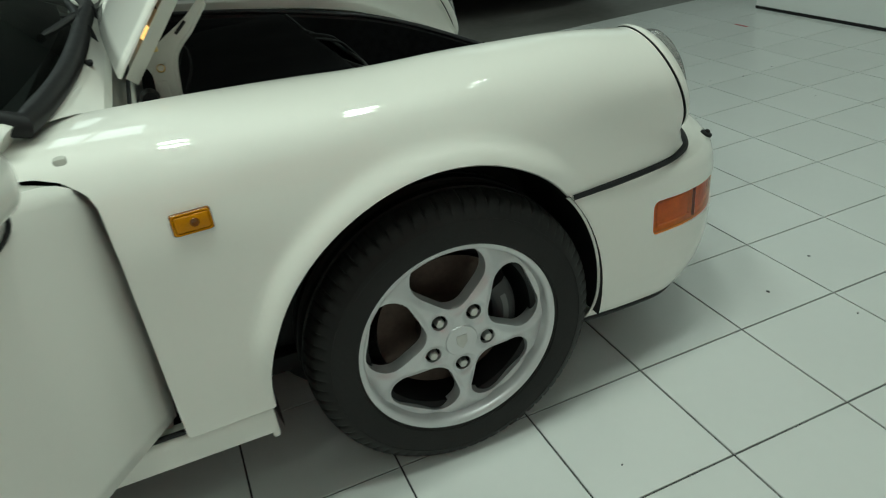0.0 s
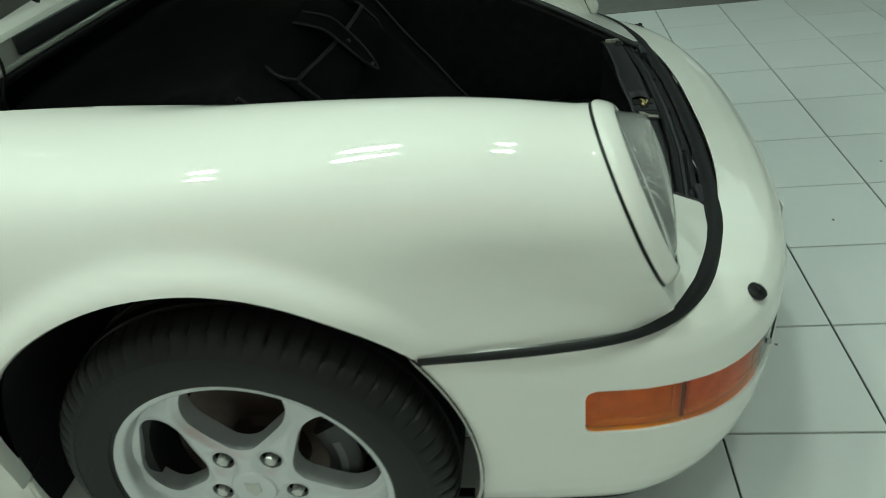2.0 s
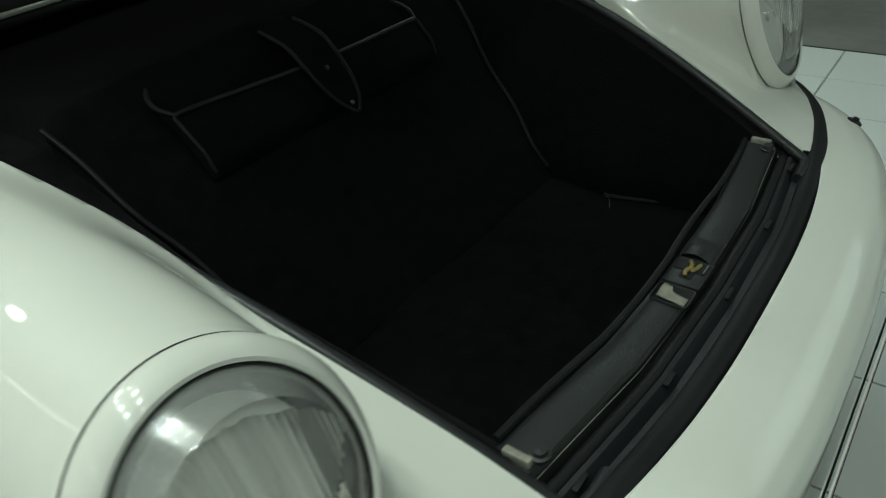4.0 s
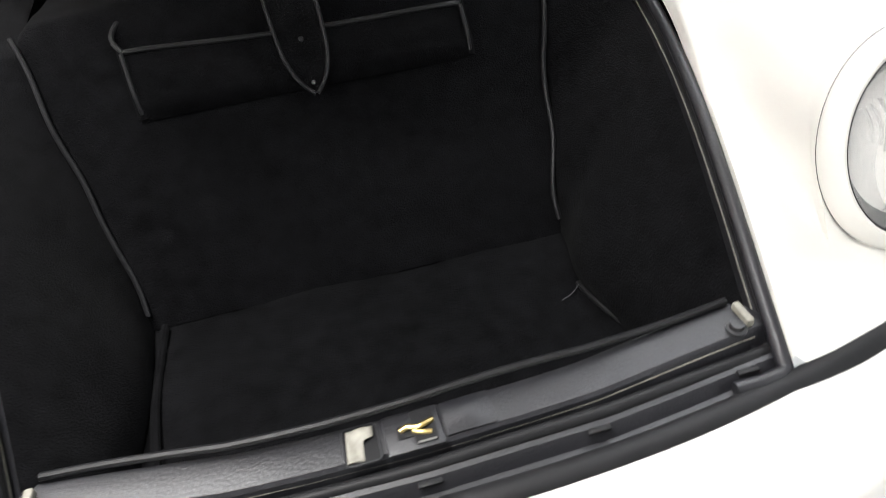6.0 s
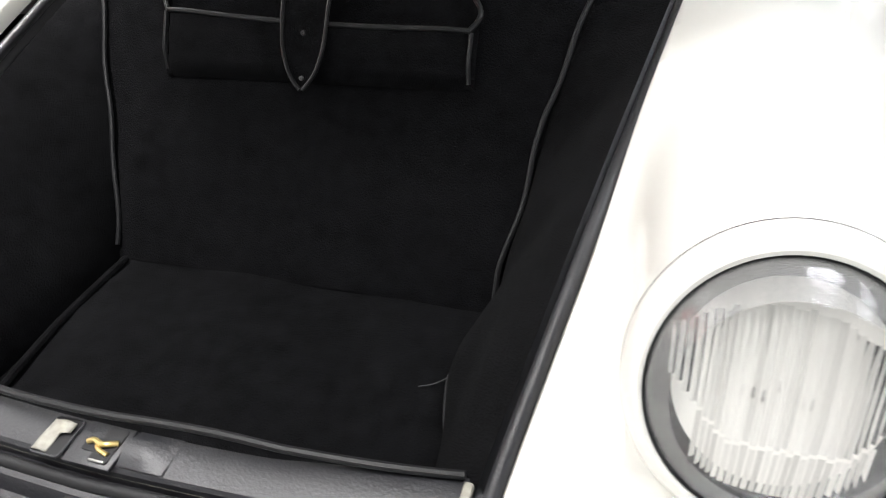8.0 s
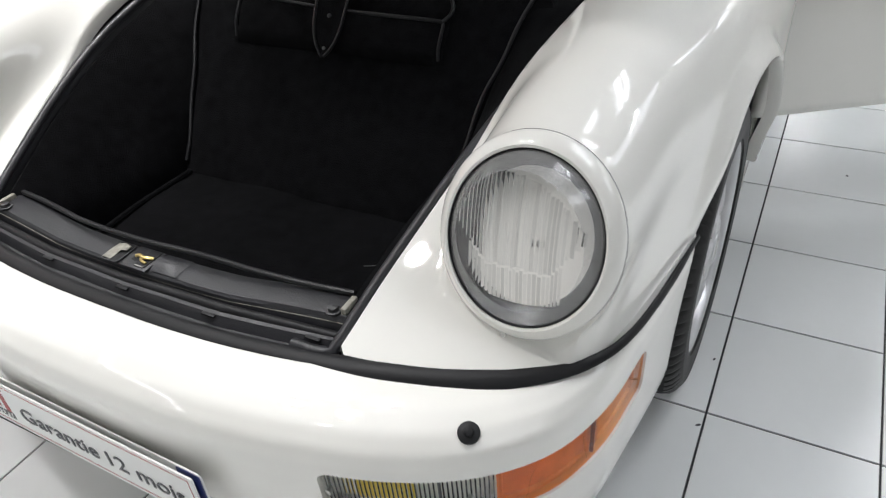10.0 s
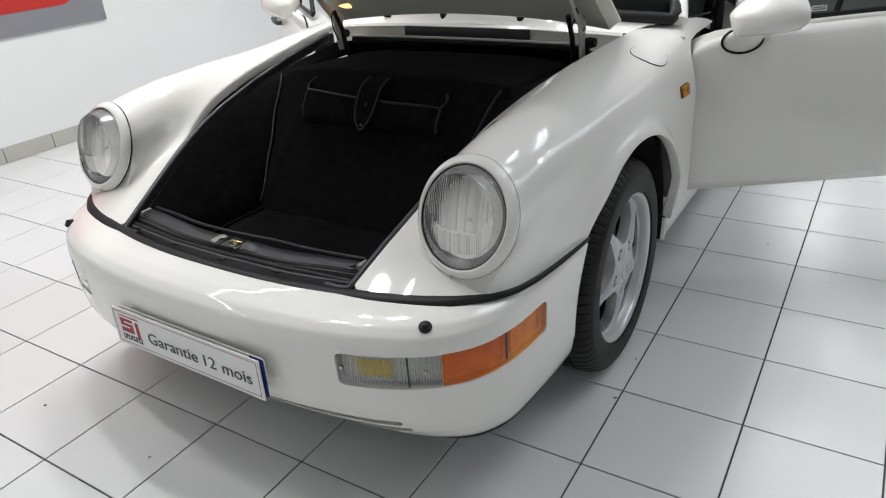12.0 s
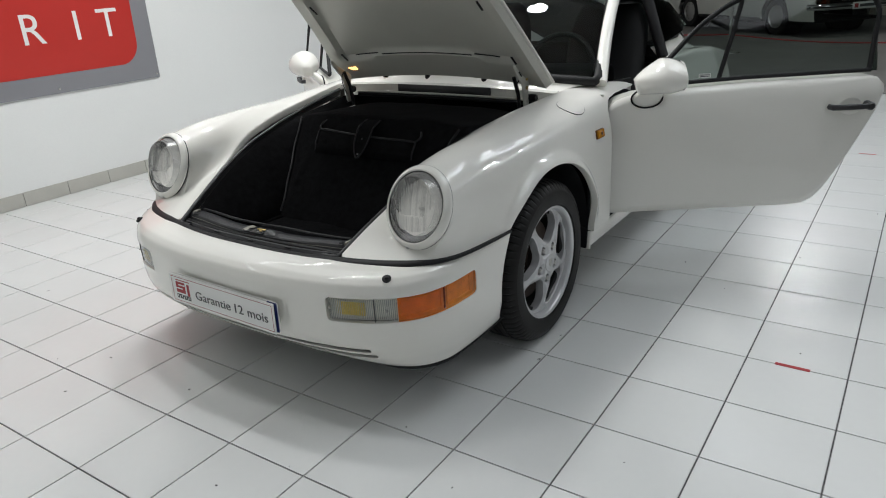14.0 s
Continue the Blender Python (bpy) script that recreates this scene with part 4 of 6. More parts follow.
def wheel(name, side, y, turn, label):
    sh = wheel_shapes(turn)
    m = pose(side * (0.713 if side > 0 or y > 1 else 0.724), y, 0.318)
    fix = (lambda s: s) if side > 0 else flip
    w = part(name, fix(sh["tyre"]), TYRE, car, label, m=m, sharp=28)
    w.name = name
    rim = part("rim", fix(sh["rim"]), ALLOY, w, "silver rim")
    # black sleeve puts the shade inside the silver rim into its colour
    part("rim_shade", fix(lathe([(-0.085, 0.1885), (0.050, 0.1885), (0.058, 0.199)], 64, "x")), RUBBER, rim, "black sleeve painting the shade inside the silver rim")
    part("spoke_face", fix(sh["spokes"]), ALLOY, w, "silver five-spoke face")
    part("hub_cap", fix(sh["cap"]), ALLOY, w)
    badge = outline_plate([(-0.012, 0.016), (0.012, 0.016), (0.012, -0.004), (0.0, -0.018), (-0.012, -0.004)], 0.0012, 0.0004)
    part("cap_shape", fix(moved(badge, Matrix.Translation((0.1010, 0, 0)) @ pose(0, 0, 0, 90, 0, 90))), STEEL, w, "plain raised shield shape")
    hexa = lathe([(-0.012, 0.0108), (0.007, 0.0108), (0.010, 0.0085), (0.010, 0.0005)], 6, "x")
    # the wells are coloured black for the shade in the bolt recesses
    well = lathe([(-0.016, 0.001), (-0.016, 0.0165), (-0.004, 0.0175)], 20, "x")
    for p in sh["bolts"]:
        t = Matrix.Translation(p)
        part("wheel_nut", fix(moved(hexa, t)), STEEL, w)
        part("nut_well", fix(moved(well, t)), RUBBER, w)
    part("brake_disc", fix(sh["disc"]), RUST, w)
    cal = []
    for a in np.linspace(radians(150), radians(205), 14):
        cal.append([(x, r * math.cos(a), r * math.sin(a)) for x, r in ((-0.03, 0.105), (0.034, 0.105), (0.042, 0.115), (0.042, 0.150), (0.034, 0.160), (-0.03, 0.160))])
    part("brake_caliper", fix(loft(cal, closed=True, caps=True)), PLASTIC, w, "black brake caliper")
    bar = [[(0.0425, r * math.cos(a), r * math.sin(a)) for r in (0.126, 0.139)] for a in np.linspace(radians(163), radians(193), 8)]
    part("caliper_bar", fix(loft(bar)), SNAP, w, "plain pale bar")
    for a0 in (40, 130, 220, 310):
        rows = [[(0.1057, r * math.cos(a), r * math.sin(a)) for r in (0.252, 0.272)] for a in np.linspace(radians(a0), radians(a0 + 24), 10)]
        part("sidewall_bar", fix(loft(rows)), RUBBER, w, "plain raised bar")
    return w


wheel("front_wheel", 1, 0.0, 49, "silver five-spoke wheel with a black tyre")
wheel("front_wheel", -1, -0.010, 125, "silver five-spoke wheel with a black tyre")
wheel("rear_wheel", 1, 2.29, 40, "silver five-spoke wheel with a black tyre")
wheel("rear_wheel", -1, 2.29, 75, "silver five-spoke wheel with a black tyre")

# ---- luggage compartment ----
FLOOR_Z = 0.440
WALL_LEAN = 0.86
wall_y = lambda z: -0.305 + WALL_LEAN * (z - FLOOR_Z)  # noqa: E731
seam_x = lambda z, side: float(np.interp(z, [0.44, 0.493, 0.565, 0.668, 0.756, 0.816], [0.338, 0.350, 0.371, 0.408, 0.434, 0.450] if side < 0 else [0.322, 0.327, 0.346, 0.365, 0.396, 0.419]))  # noqa: E731
shelf_z = lambda x: 0.828 - 0.015 * min(1.0, (abs(x) / 0.44)) ** 4 - 0.07 * float(step(0.43, 0.48, abs(x)))  # noqa: E731


def lining_side(side):
    rows = []
    for y in np.linspace(-0.675, 0.455, 70):
        x1, z1 = float(hood_x(y)) - 0.030, float(hood_z(y)) - 0.024
        low = FLOOR_Z - 0.004 if y < -0.305 else min(FLOOR_Z - 0.004 + (y + 0.305) / WALL_LEAN, 0.79, z1 - 0.003)
        x0 = seam_x(low, side) + 0.004 + 0.10 * max(0.0, y - 0.0)
        row = []
        swell = 0.030 * math.exp(-((y + 0.43) / 0.09) ** 2) * (1 if side > 0 else 0.4)
        for k in np.linspace(0, 1, 16):
            lump = swell * math.exp(-((k - 0.15) / 0.25) ** 2) + 0.012 * math.sin(math.pi * k) * (1 - float(step(-0.45, -0.1, y)))
            crease = 0.005 * noise.noise((y * 9, k * 4, side)) * math.sin(math.pi * k)
            row.append((side * (x0 + (min(x1, 0.52) - x0) * k ** 1.25 - lump + crease), y, low + (z1 - low) * k))
        rows.append(row)
    return loft(rows)


liner = part("luggage_lining", loft([[(x, y, FLOOR_Z + 0.005 * noise.noise((x * 6, y * 6, 0)) + 0.0015 * noise.noise((x * 40, y * 40, 3))) for x in np.linspace(-0.40, 0.40, 60)] for y in np.linspace(-0.69, -0.29, 36)]), CARPET, car, "black velour lining of the luggage compartment")
for side in (1, -1):
    part("side_lining", lining_side(side), CARPET, liner)
back = []
for k in np.linspace(0, 1, 34):
    row = []
    for x in np.linspace(-0.48, 0.46, 72):
        z = FLOOR_Z + (shelf_z(x) - FLOOR_Z) * k
        fold = 0.006 * math.exp(-((x + 0.30 + 0.05 * (1 - k)) / 0.018) ** 2) * math.sin(math.pi * k) + 0.004 * math.exp(-((x - 0.27) / 0.02) ** 2) * math.sin(math.pi * k)
        row.append((x, wall_y(z) - fold + 0.007 * noise.noise((x * 6, z * 7, 4)), z))
    back.append(row)
top = [[(x, wall_y(shelf_z(x)) + 0.012 + k * 0.42, shelf_z(x) + 0.004 - 0.022 * k + 0.004 * noise.noise((x * 7, k * 5, 9))) for x in np.linspace(-0.48, 0.46, 72)] for k in np.linspace(0, 1, 10)]
part("rear_lining", loft(back + top), CARPET, liner)
front = [[(x, float(strip_y(x)) + 0.110 + 0.02 * k, 0.546 - k * 0.106) for x in np.linspace(-0.40, 0.40, 30)] for k in np.linspace(0, 1, 5)]
part("front_lining", loft(front), CARPET, liner)
for side in (1, -1):
    seam = [(side * (seam_x(z, side) - 0.001 + 0.0025 * math.sin(z * 47)), wall_y(z) - 0.010, z) for z in np.linspace(FLOOR_Z + 0.022, 0.812, 40)]
    part("piping", tube(seam, 0.0042, 8), LEATHER, liner)
    run = (-0.31, -0.44, -0.50, -0.57, -0.63) if side < 0 else (-0.435, -0.46, -0.50, -0.54, -0.575)
    out_ = (0.322, 0.327, 0.325, 0.318, 0.31) if side < 0 else (0.298, 0.302, 0.312, 0.326, 0.340)
    seam = spline([(side * x, y, FLOOR_Z + 0.006) for x, y in zip(out_, run)], 20)
    part("piping", tube(seam, 0.0042 if side > 0 else 0.0062, 8), LEATHER if side > 0 else CARPET, liner)
part("loose_thread", tube(spline([(0.262, -0.463, FLOOR_Z + 0.006), (0.285, -0.452, FLOOR_Z + 0.007), (0.312, -0.425, FLOOR_Z + 0.010)], 12), 0.0007, 6), SNAP, liner, "loose grey thread")
rim = [(x, float(strip_y(x)) + 0.112 + 0.004 * math.sin(x * 14), 0.569) for x in np.linspace(-0.39, 0.39, 50)]
part("rim_piping", tube(rim, 0.0048, 8), LEATHER, liner)


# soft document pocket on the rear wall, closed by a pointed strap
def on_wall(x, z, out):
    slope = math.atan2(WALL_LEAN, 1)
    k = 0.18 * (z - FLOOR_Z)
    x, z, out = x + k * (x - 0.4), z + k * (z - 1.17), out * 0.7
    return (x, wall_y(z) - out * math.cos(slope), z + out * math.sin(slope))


pocket_top = lambda x: 0.784 - 0.016 * (x + 0.24) / 0.48 - 0.006 * math.cos(x / 0.24 * math.pi / 2)  # noqa: E731
POCKET_OUT = [0.006, 0.016, 0.026, 0.034, 0.038, 0.0365, 0.040, 0.042, 0.043, 0.043, 0.041, 0.0395, 0.042, 0.042]
rows = []
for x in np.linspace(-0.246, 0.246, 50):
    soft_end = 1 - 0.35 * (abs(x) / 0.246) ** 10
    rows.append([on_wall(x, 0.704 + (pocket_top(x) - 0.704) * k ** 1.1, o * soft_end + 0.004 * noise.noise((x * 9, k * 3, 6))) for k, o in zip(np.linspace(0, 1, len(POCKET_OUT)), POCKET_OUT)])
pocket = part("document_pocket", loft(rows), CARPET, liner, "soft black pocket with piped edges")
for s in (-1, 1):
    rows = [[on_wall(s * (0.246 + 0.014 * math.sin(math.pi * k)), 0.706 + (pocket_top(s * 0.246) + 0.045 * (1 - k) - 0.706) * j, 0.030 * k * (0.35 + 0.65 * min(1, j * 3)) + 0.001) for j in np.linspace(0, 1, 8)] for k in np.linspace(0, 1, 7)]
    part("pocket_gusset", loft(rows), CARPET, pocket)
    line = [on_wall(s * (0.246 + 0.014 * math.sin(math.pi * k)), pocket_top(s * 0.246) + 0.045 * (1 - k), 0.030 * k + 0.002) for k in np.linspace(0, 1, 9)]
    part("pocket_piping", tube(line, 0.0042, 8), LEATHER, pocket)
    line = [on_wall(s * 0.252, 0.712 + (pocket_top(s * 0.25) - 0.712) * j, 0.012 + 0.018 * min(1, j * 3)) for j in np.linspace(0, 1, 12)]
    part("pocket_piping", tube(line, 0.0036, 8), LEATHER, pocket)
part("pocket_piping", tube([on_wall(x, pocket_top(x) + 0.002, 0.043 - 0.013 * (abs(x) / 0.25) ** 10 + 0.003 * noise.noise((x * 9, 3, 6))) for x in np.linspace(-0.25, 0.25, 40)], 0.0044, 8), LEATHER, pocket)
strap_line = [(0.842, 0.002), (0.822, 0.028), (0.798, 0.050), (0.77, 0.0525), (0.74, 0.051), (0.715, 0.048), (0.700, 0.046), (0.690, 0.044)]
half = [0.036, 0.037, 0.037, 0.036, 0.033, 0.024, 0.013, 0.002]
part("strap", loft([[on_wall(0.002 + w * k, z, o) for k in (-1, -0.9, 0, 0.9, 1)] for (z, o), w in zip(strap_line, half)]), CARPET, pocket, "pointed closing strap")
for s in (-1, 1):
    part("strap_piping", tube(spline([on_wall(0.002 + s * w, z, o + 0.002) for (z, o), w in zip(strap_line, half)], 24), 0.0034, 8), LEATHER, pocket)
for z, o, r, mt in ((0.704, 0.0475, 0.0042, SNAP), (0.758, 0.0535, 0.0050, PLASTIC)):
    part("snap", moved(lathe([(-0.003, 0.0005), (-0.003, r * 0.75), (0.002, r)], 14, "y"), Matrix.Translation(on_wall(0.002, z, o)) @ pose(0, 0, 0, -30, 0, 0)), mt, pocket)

# ---- lock panel at the front edge of the opening ----
xs_panel = np.linspace(-0.425, 0.425, 80)
panel_prof = [(0.010, 0.538), (0.020, 0.536), (0.026, 0.543), (0.030, 0.548), (0.036, 0.548), (0.040, 0.538), (0.052, 0.536), (0.056, 0.546), (0.060, 0.566), (0.064, 0.571), (0.080, 0.573), (0.100, 0.573), (0.108, 0.571), (0.111, 0.555)]


def panel_dip(x):
    """How far the flat top of the panel hangs below its ends."""
    return 0.008 + 0.010 * float(1 - step(0.10, 0.40, abs(x)))


rows = []
for x in xs_panel:
    sag = 0.012 * float(1 - step(0.25, 0.5, abs(x)))
    rows.append([(x * (1.0 - 0.10 * max(0, (o - 0.04) / 0.09) ** 2), float(strip_y(x)) + o, z - sag * max(0, 1 - (o / 0.06)) - panel_dip(x) * float(step(0.050, 0.062, o))) for o, z in panel_prof])
lock_panel = part("lock_panel", loft(rows), PANEL, car, "black painted lock panel with rubber seal", sharp=30)
seal = [(x, float(strip_y(x)) + 0.044, 0.541 + 0.002 * math.sin(x * 9)) for x in np.linspace(-0.415, 0.415, 60)]
part("front_seal", tube(seal, 0.008, 10), RUBBER, lock_panel)
line = [(x, float(strip_y(x)) + 0.059, 0.561 - panel_dip(x)) for x in np.linspace(-0.40, 0.40, 60)]
part("glue_line", tube(line, 0.0010, 6), WORN, lock_panel, "pale bead of old glue")
for x in (-0.38, 0.38):
    part("bolt", moved(lathe([(0.0, 0.012), (0.003, 0.012), (0.004, 0.0085), (0.009, 0.0075), (0.010, 0.0005)], 16, "z"), Matrix.Translation((x, -0.692, 0.572 - panel_dip(x)))), PLASTIC, lock_panel, "black plastic bolt")
    part("white_end", block(0.010, 0.034, 0.016, 0.003, at=(x * 1.045, -0.676, 0.566)), WORN, lock_panel, "bare white corner")
TOP_Z = 0.5735 - panel_dip(0.0)
latch = part("latch_opening", moved(outline_plate(rounded(0.036, 0.046, 0.005), 0.0015), Matrix.Translation((-0.060, -0.704, TOP_Z - 0.0005))), RUBBER, lock_panel, "dark striker opening with bent pale plate")
fold = [[(-0.0745 + 0.029 * u - 0.003 * (1 - v), -0.725 + 0.038 * v, TOP_Z + 0.002 + 0.0045 * v * v + 0.0015 * math.sin(u * 7 + v * 4)) for u in np.linspace(0, 0.62 + 0.38 * float(step(0.60, 0.68, v)), 9)] for v in np.linspace(0, 1, 14)]
thick(part("striker_plate", loft(fold), WORN, latch, "pale worn bent plate"), 0.0012, 0.0)
part("opening_rim", tube([(-0.060 + x, -0.704 + y, TOP_Z + 0.001) for x, y in rounded(0.038, 0.048, 0.006)], 0.0014, 6, closed=True), PANEL, latch)
hold = part("lock", moved(block(0.062, 0.052, 0.005, 0.002), Matrix.Translation((-0.004, -0.703, TOP_Z))), PANEL, lock_panel, "black lock body with brass catch")
part("lock_hole", moved(outline_plate(rounded(0.024, 0.044, 0.003), 0.0012), Matrix.Translation((0.008, -0.702, TOP_Z + 0.0026))), RUBBER, hold)
part("lock_notch", moved(outline_plate(rounded(0.018, 0.017, 0.002), 0.0010), Matrix.Translation((-0.012, -0.704, TOP_Z + 0.0026))), RUBBER, hold)
part("catch", tube(spline([(-0.018, -0.703, TOP_Z + 0.004), (-0.010, -0.701, TOP_Z + 0.006), (0.000, -0.704, TOP_Z + 0.006), (0.008, -0.703, TOP_Z + 0.007), (0.018, -0.698, TOP_Z + 0.004)], 14), 0.0034, 8), BRASS, hold, "worn brass catch")
part("catch_pin", tube(spline([(-0.004, -0.706, TOP_Z + 0.004), (0.004, -0.711, TOP_Z + 0.005), (0.015, -0.713, TOP_Z + 0.004)], 8), 0.0028, 8), BRASS, hold)
part("catch_spring", tube([(-0.002, -0.722, TOP_Z + 0.004), (0.018, -0.722, TOP_Z + 0.004)], 0.0012, 6), STEEL, hold, "thin bright wire")
hump = [[(x, float(strip_y(x)) + o, TOP_Z + 0.008 * math.sin(math.pi * k) * (1 - float(step(0.05, 0.09, x)))) for k, o in zip(np.linspace(0, 1, 7), np.linspace(0.064, 0.108, 7))] for x in np.linspace(0.030, 0.085, 10)]
part("lock_hump", loft(hump), PANEL, lock_panel)
for x in (-0.375, -0.19, 0.0, 0.186, 0.37):
    part("drain_slot", moved(block(0.026, 0.007, 0.004, 0.001), Matrix.Translation((x, float(strip_y(x)) + 0.026, 0.545 - 0.006 * float(1 - step(0.1, 0.3, abs(x)))))), RUBBER, lock_panel)

# ---- front lid, open ----
LID_TILT = 40.0


def lid_height(x, d):
    """Rise of the lid's skin over its chord."""
    y = 0.46 - d
    return float(hood_z(y)) - (0.893 - (0.893 - 0.56) * d / 1.2) + 0.052 * (1 - (x / max(0.2, float(hood_x(y)))) ** 2)


LID_M = Matrix.Translation((0, 0.485, 0.944)) @ pose(0, 0, 0, -LID_TILT, 0, 0)


def lid_skin(lift, inset):
    ys = np.linspace(0.0, 1.19, 40)
    rows = []
    for d in ys:
        y = 0.46 - d
        w = float(hood_x(y)) - 0.008 - inset
        if d > 1.13:
            w *= math.sqrt(max(0.0, 1 - ((d - 1.13) / 0.075) ** 2))
        rows.append([(w * k, -d, lid_height(w * k, d) + lift) for k in np.linspace(-1, 1, 30)])
    return loft(rows)


lid = part("front_lid", lid_skin(0.0, 0.0), PAINT, car, "open white front lid", m=LID_M)
thick(lid, 0.006)


def lid_inner():
    rows = []
    for d in np.linspace(0.004, 1.18, 70):
        y = 0.46 - d
        w = float(hood_x(y)) - 0.014
        if d > 1.13:
            w *= math.sqrt(max(0.0, 1 - ((d - 1.13) / 0.075) ** 2))
        row = []
        for k in np.linspace(-1, 1, 60):
            x = w * k
            border = min(w - abs(x) - 0.085, d - 0.150 + 0.02 * float(step(0.30, 0.34, abs(x))), 1.10 - d)
            press = 0.004 + 0.025 * (1 - float(step(-0.012, 0.012, border)))
            edge = float(step(0.0, 0.02, w - abs(x)))
            row.append((x, -d, lid_height(x, d) - 0.007 - press * edge))
        rows.append(row)
    return loft(rows)


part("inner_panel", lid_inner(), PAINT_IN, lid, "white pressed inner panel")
for x, d in ((-0.47, 0.15), (0.47, 0.15), (-0.44, 0.46), (0.44, 0.46)):
    part("panel_slot", moved(block(0.010, 0.055, 0.004, 0.001), Matrix.Translation((x, -d, lid_height(x, d) - 0.034))), RUBBER, lid)
for x0, x1, d in ((-0.40, -0.27, 0.155), (-0.25, 0.25, 0.145), (0.27, 0.40, 0.155)):
    part("panel_gap", tube([(x, -d, lid_height(x, d) - 0.029) for x in np.linspace(x0, x1, 14)], 0.0028, 6), RUBBER, lid, "dark gap along the pressed panel")
part("lid_lamp", moved(block(0.055, 0.022, 0.012, 0.004), Matrix.Translation((-0.47, -0.075, lid_height(0.47, 0.075) - 0.0325))), WARM, lid, "small lit lamp")
for side in (1, -1):
    # a pressed bracket: narrow foot, swollen middle with the pivot, long arm up along the lid
    arm = [(0.392, 0.800), (0.428, 0.800), (0.428, 0.856), (0.424, 0.903), (0.433, 0.934), (0.397, 0.960), (0.341, 0.995), (0.308, 1.024), (0.298, 1.014), (0.336, 0.970), (0.357, 0.951), (0.373, 0.930), (0.381, 0.894)]
    plate_ = outline_plate([(u, w) for u, w in spline(arm + arm[:1], 60)[:-1]], 0.005, 0.001)
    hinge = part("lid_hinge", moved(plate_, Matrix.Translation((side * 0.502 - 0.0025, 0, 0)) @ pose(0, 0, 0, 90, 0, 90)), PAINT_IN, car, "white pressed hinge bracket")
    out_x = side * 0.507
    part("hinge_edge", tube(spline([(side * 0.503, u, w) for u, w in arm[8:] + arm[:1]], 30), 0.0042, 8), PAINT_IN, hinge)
    part("hinge_bolt", moved(lathe([(-0.007, 0.0005), (-0.007, 0.0055), (-0.002, 0.006), (-0.0015, 0.0075), (0.003, 0.008)] if side > 0 else [(0.007, 0.0005), (0.007, 0.0055), (0.002, 0.006), (0.0015, 0.0075), (-0.003, 0.008)], 16, "x"), Matrix.Translation((out_x, 0.406, 0.915))), BRASS, hinge, "brass pivot bolt")
    part("hinge_stud", moved(block(0.008, 0.012, 0.010, 0.002), Matrix.Translation((out_x, 0.407, 0.951))), BRASS, hinge, "small brass stud")
    part("hinge_emboss", moved(block(0.004, 0.018, 0.036, 0.0012), Matrix.Translation((side * 0.5045, 0.411, 0.874))), PAINT_IN, hinge)
    part("hinge_slot", moved(block(0.004, 0.030, 0.006, 0.001), Matrix.Translation((side * 0.5055, 0.352, 0.980)) @ pose(0, 0, 0, -42, 0, 0)), RUBBER, hinge)
    part("hinge_stop", moved(lathe([(-0.02, 0.0005), (-0.02, 0.014), (0.0, 0.018), (0.02, 0.014), (0.02, 0.0005)], 18, "x"), Matrix.Translation((side * 0.515, 0.440, 0.868))), RUBBER, hinge, "black rubber stop")
    part("gas_strut", tube([(side * 0.475, 0.400, 0.80), (side * 0.475, 0.388, 0.89), (side * 0.475, 0.352, 0.965)], 0.0085, 10), RUBBER, hinge, "black gas strut")
    part("wiring", tube(spline([(side * 0.49, 0.375, 0.855), (side * 0.488, 0.352, 0.90), (side * 0.49, 0.350, 0.935), (side * 0.495, 0.362, 0.955)], 16), 0.0025, 6), RUBBER, hinge, "thin black cable")

# ---- cowl, windscreen, roof ----
def base_line(k):
    """The windscreen's lower edge: k from -1 to 1."""
    return np.array([0.735 * k, 0.552 + 0.075 * abs(k) ** 3.6, 0.948 - 0.034 * k * k])


def head_line(k):
    return np.array([0.555 * k, 1.115 + 0.09 * abs(k) ** 2.4, 1.285 - 0.045 * abs(k) ** 2.2])


ks = np.linspace(-1, 1, 41)
rows = []
for t in np.linspace(0, 1, 8):
    rows.append([(x, y, z) for x, y, z in ((float(k) * (0.612 + 0.02 * t + 0.085 * t * t), 0.515 + (base_line(k)[1] - 0.012 - 0.515) * t, 0.886 + 0.016 * (1 - k * k) + (base_line(k)[2] - 0.006 - 0.886 - 0.016 * (1 - k * k)) * t) for k in ks)])
cowl = part("cowl", loft(rows), PAINT, car, "white cowl before the windscreen")
wall_ = [[(x, 0.515 + dy, 0.886 + 0.016 * (1 - (x / 0.612) ** 2) + z) for x in np.linspace(-0.60, 0.60, 30)] for dy, z in ((0, 0.0), (-0.012, -0.008), (-0.016, -0.045), (-0.03, -0.06))]
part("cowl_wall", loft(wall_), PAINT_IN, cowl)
part("cowl_flange", tube([(x, 0.472, 0.852 + 0.006 * (1 - (x / 0.5) ** 2)) for x in np.linspace(-0.50, 0.50, 30)], 0.005, 8), PAINT_IN, cowl, "white edge of the seal")
part("vent_panel", block(0.53, 0.008, 0.036, 0.003, at=(0.01, 0.495, 0.876)), PLASTIC, cowl, "black fresh-air panel")
part("rear_seal", tube([(x, 0.478, 0.838 + 0.006 * (1 - (x / 0.5) ** 2)) for x in np.linspace(-0.50, 0.50, 30)], 0.011, 10), RUBBER, cowl)
for x in (-0.36, 0.40):
    part("washer_jet", moved(block(0.030, 0.020, 0.010, 0.004), Matrix.Translation((x, 0.538, 0.922))), RUBBER, cowl, "small black washer jet")
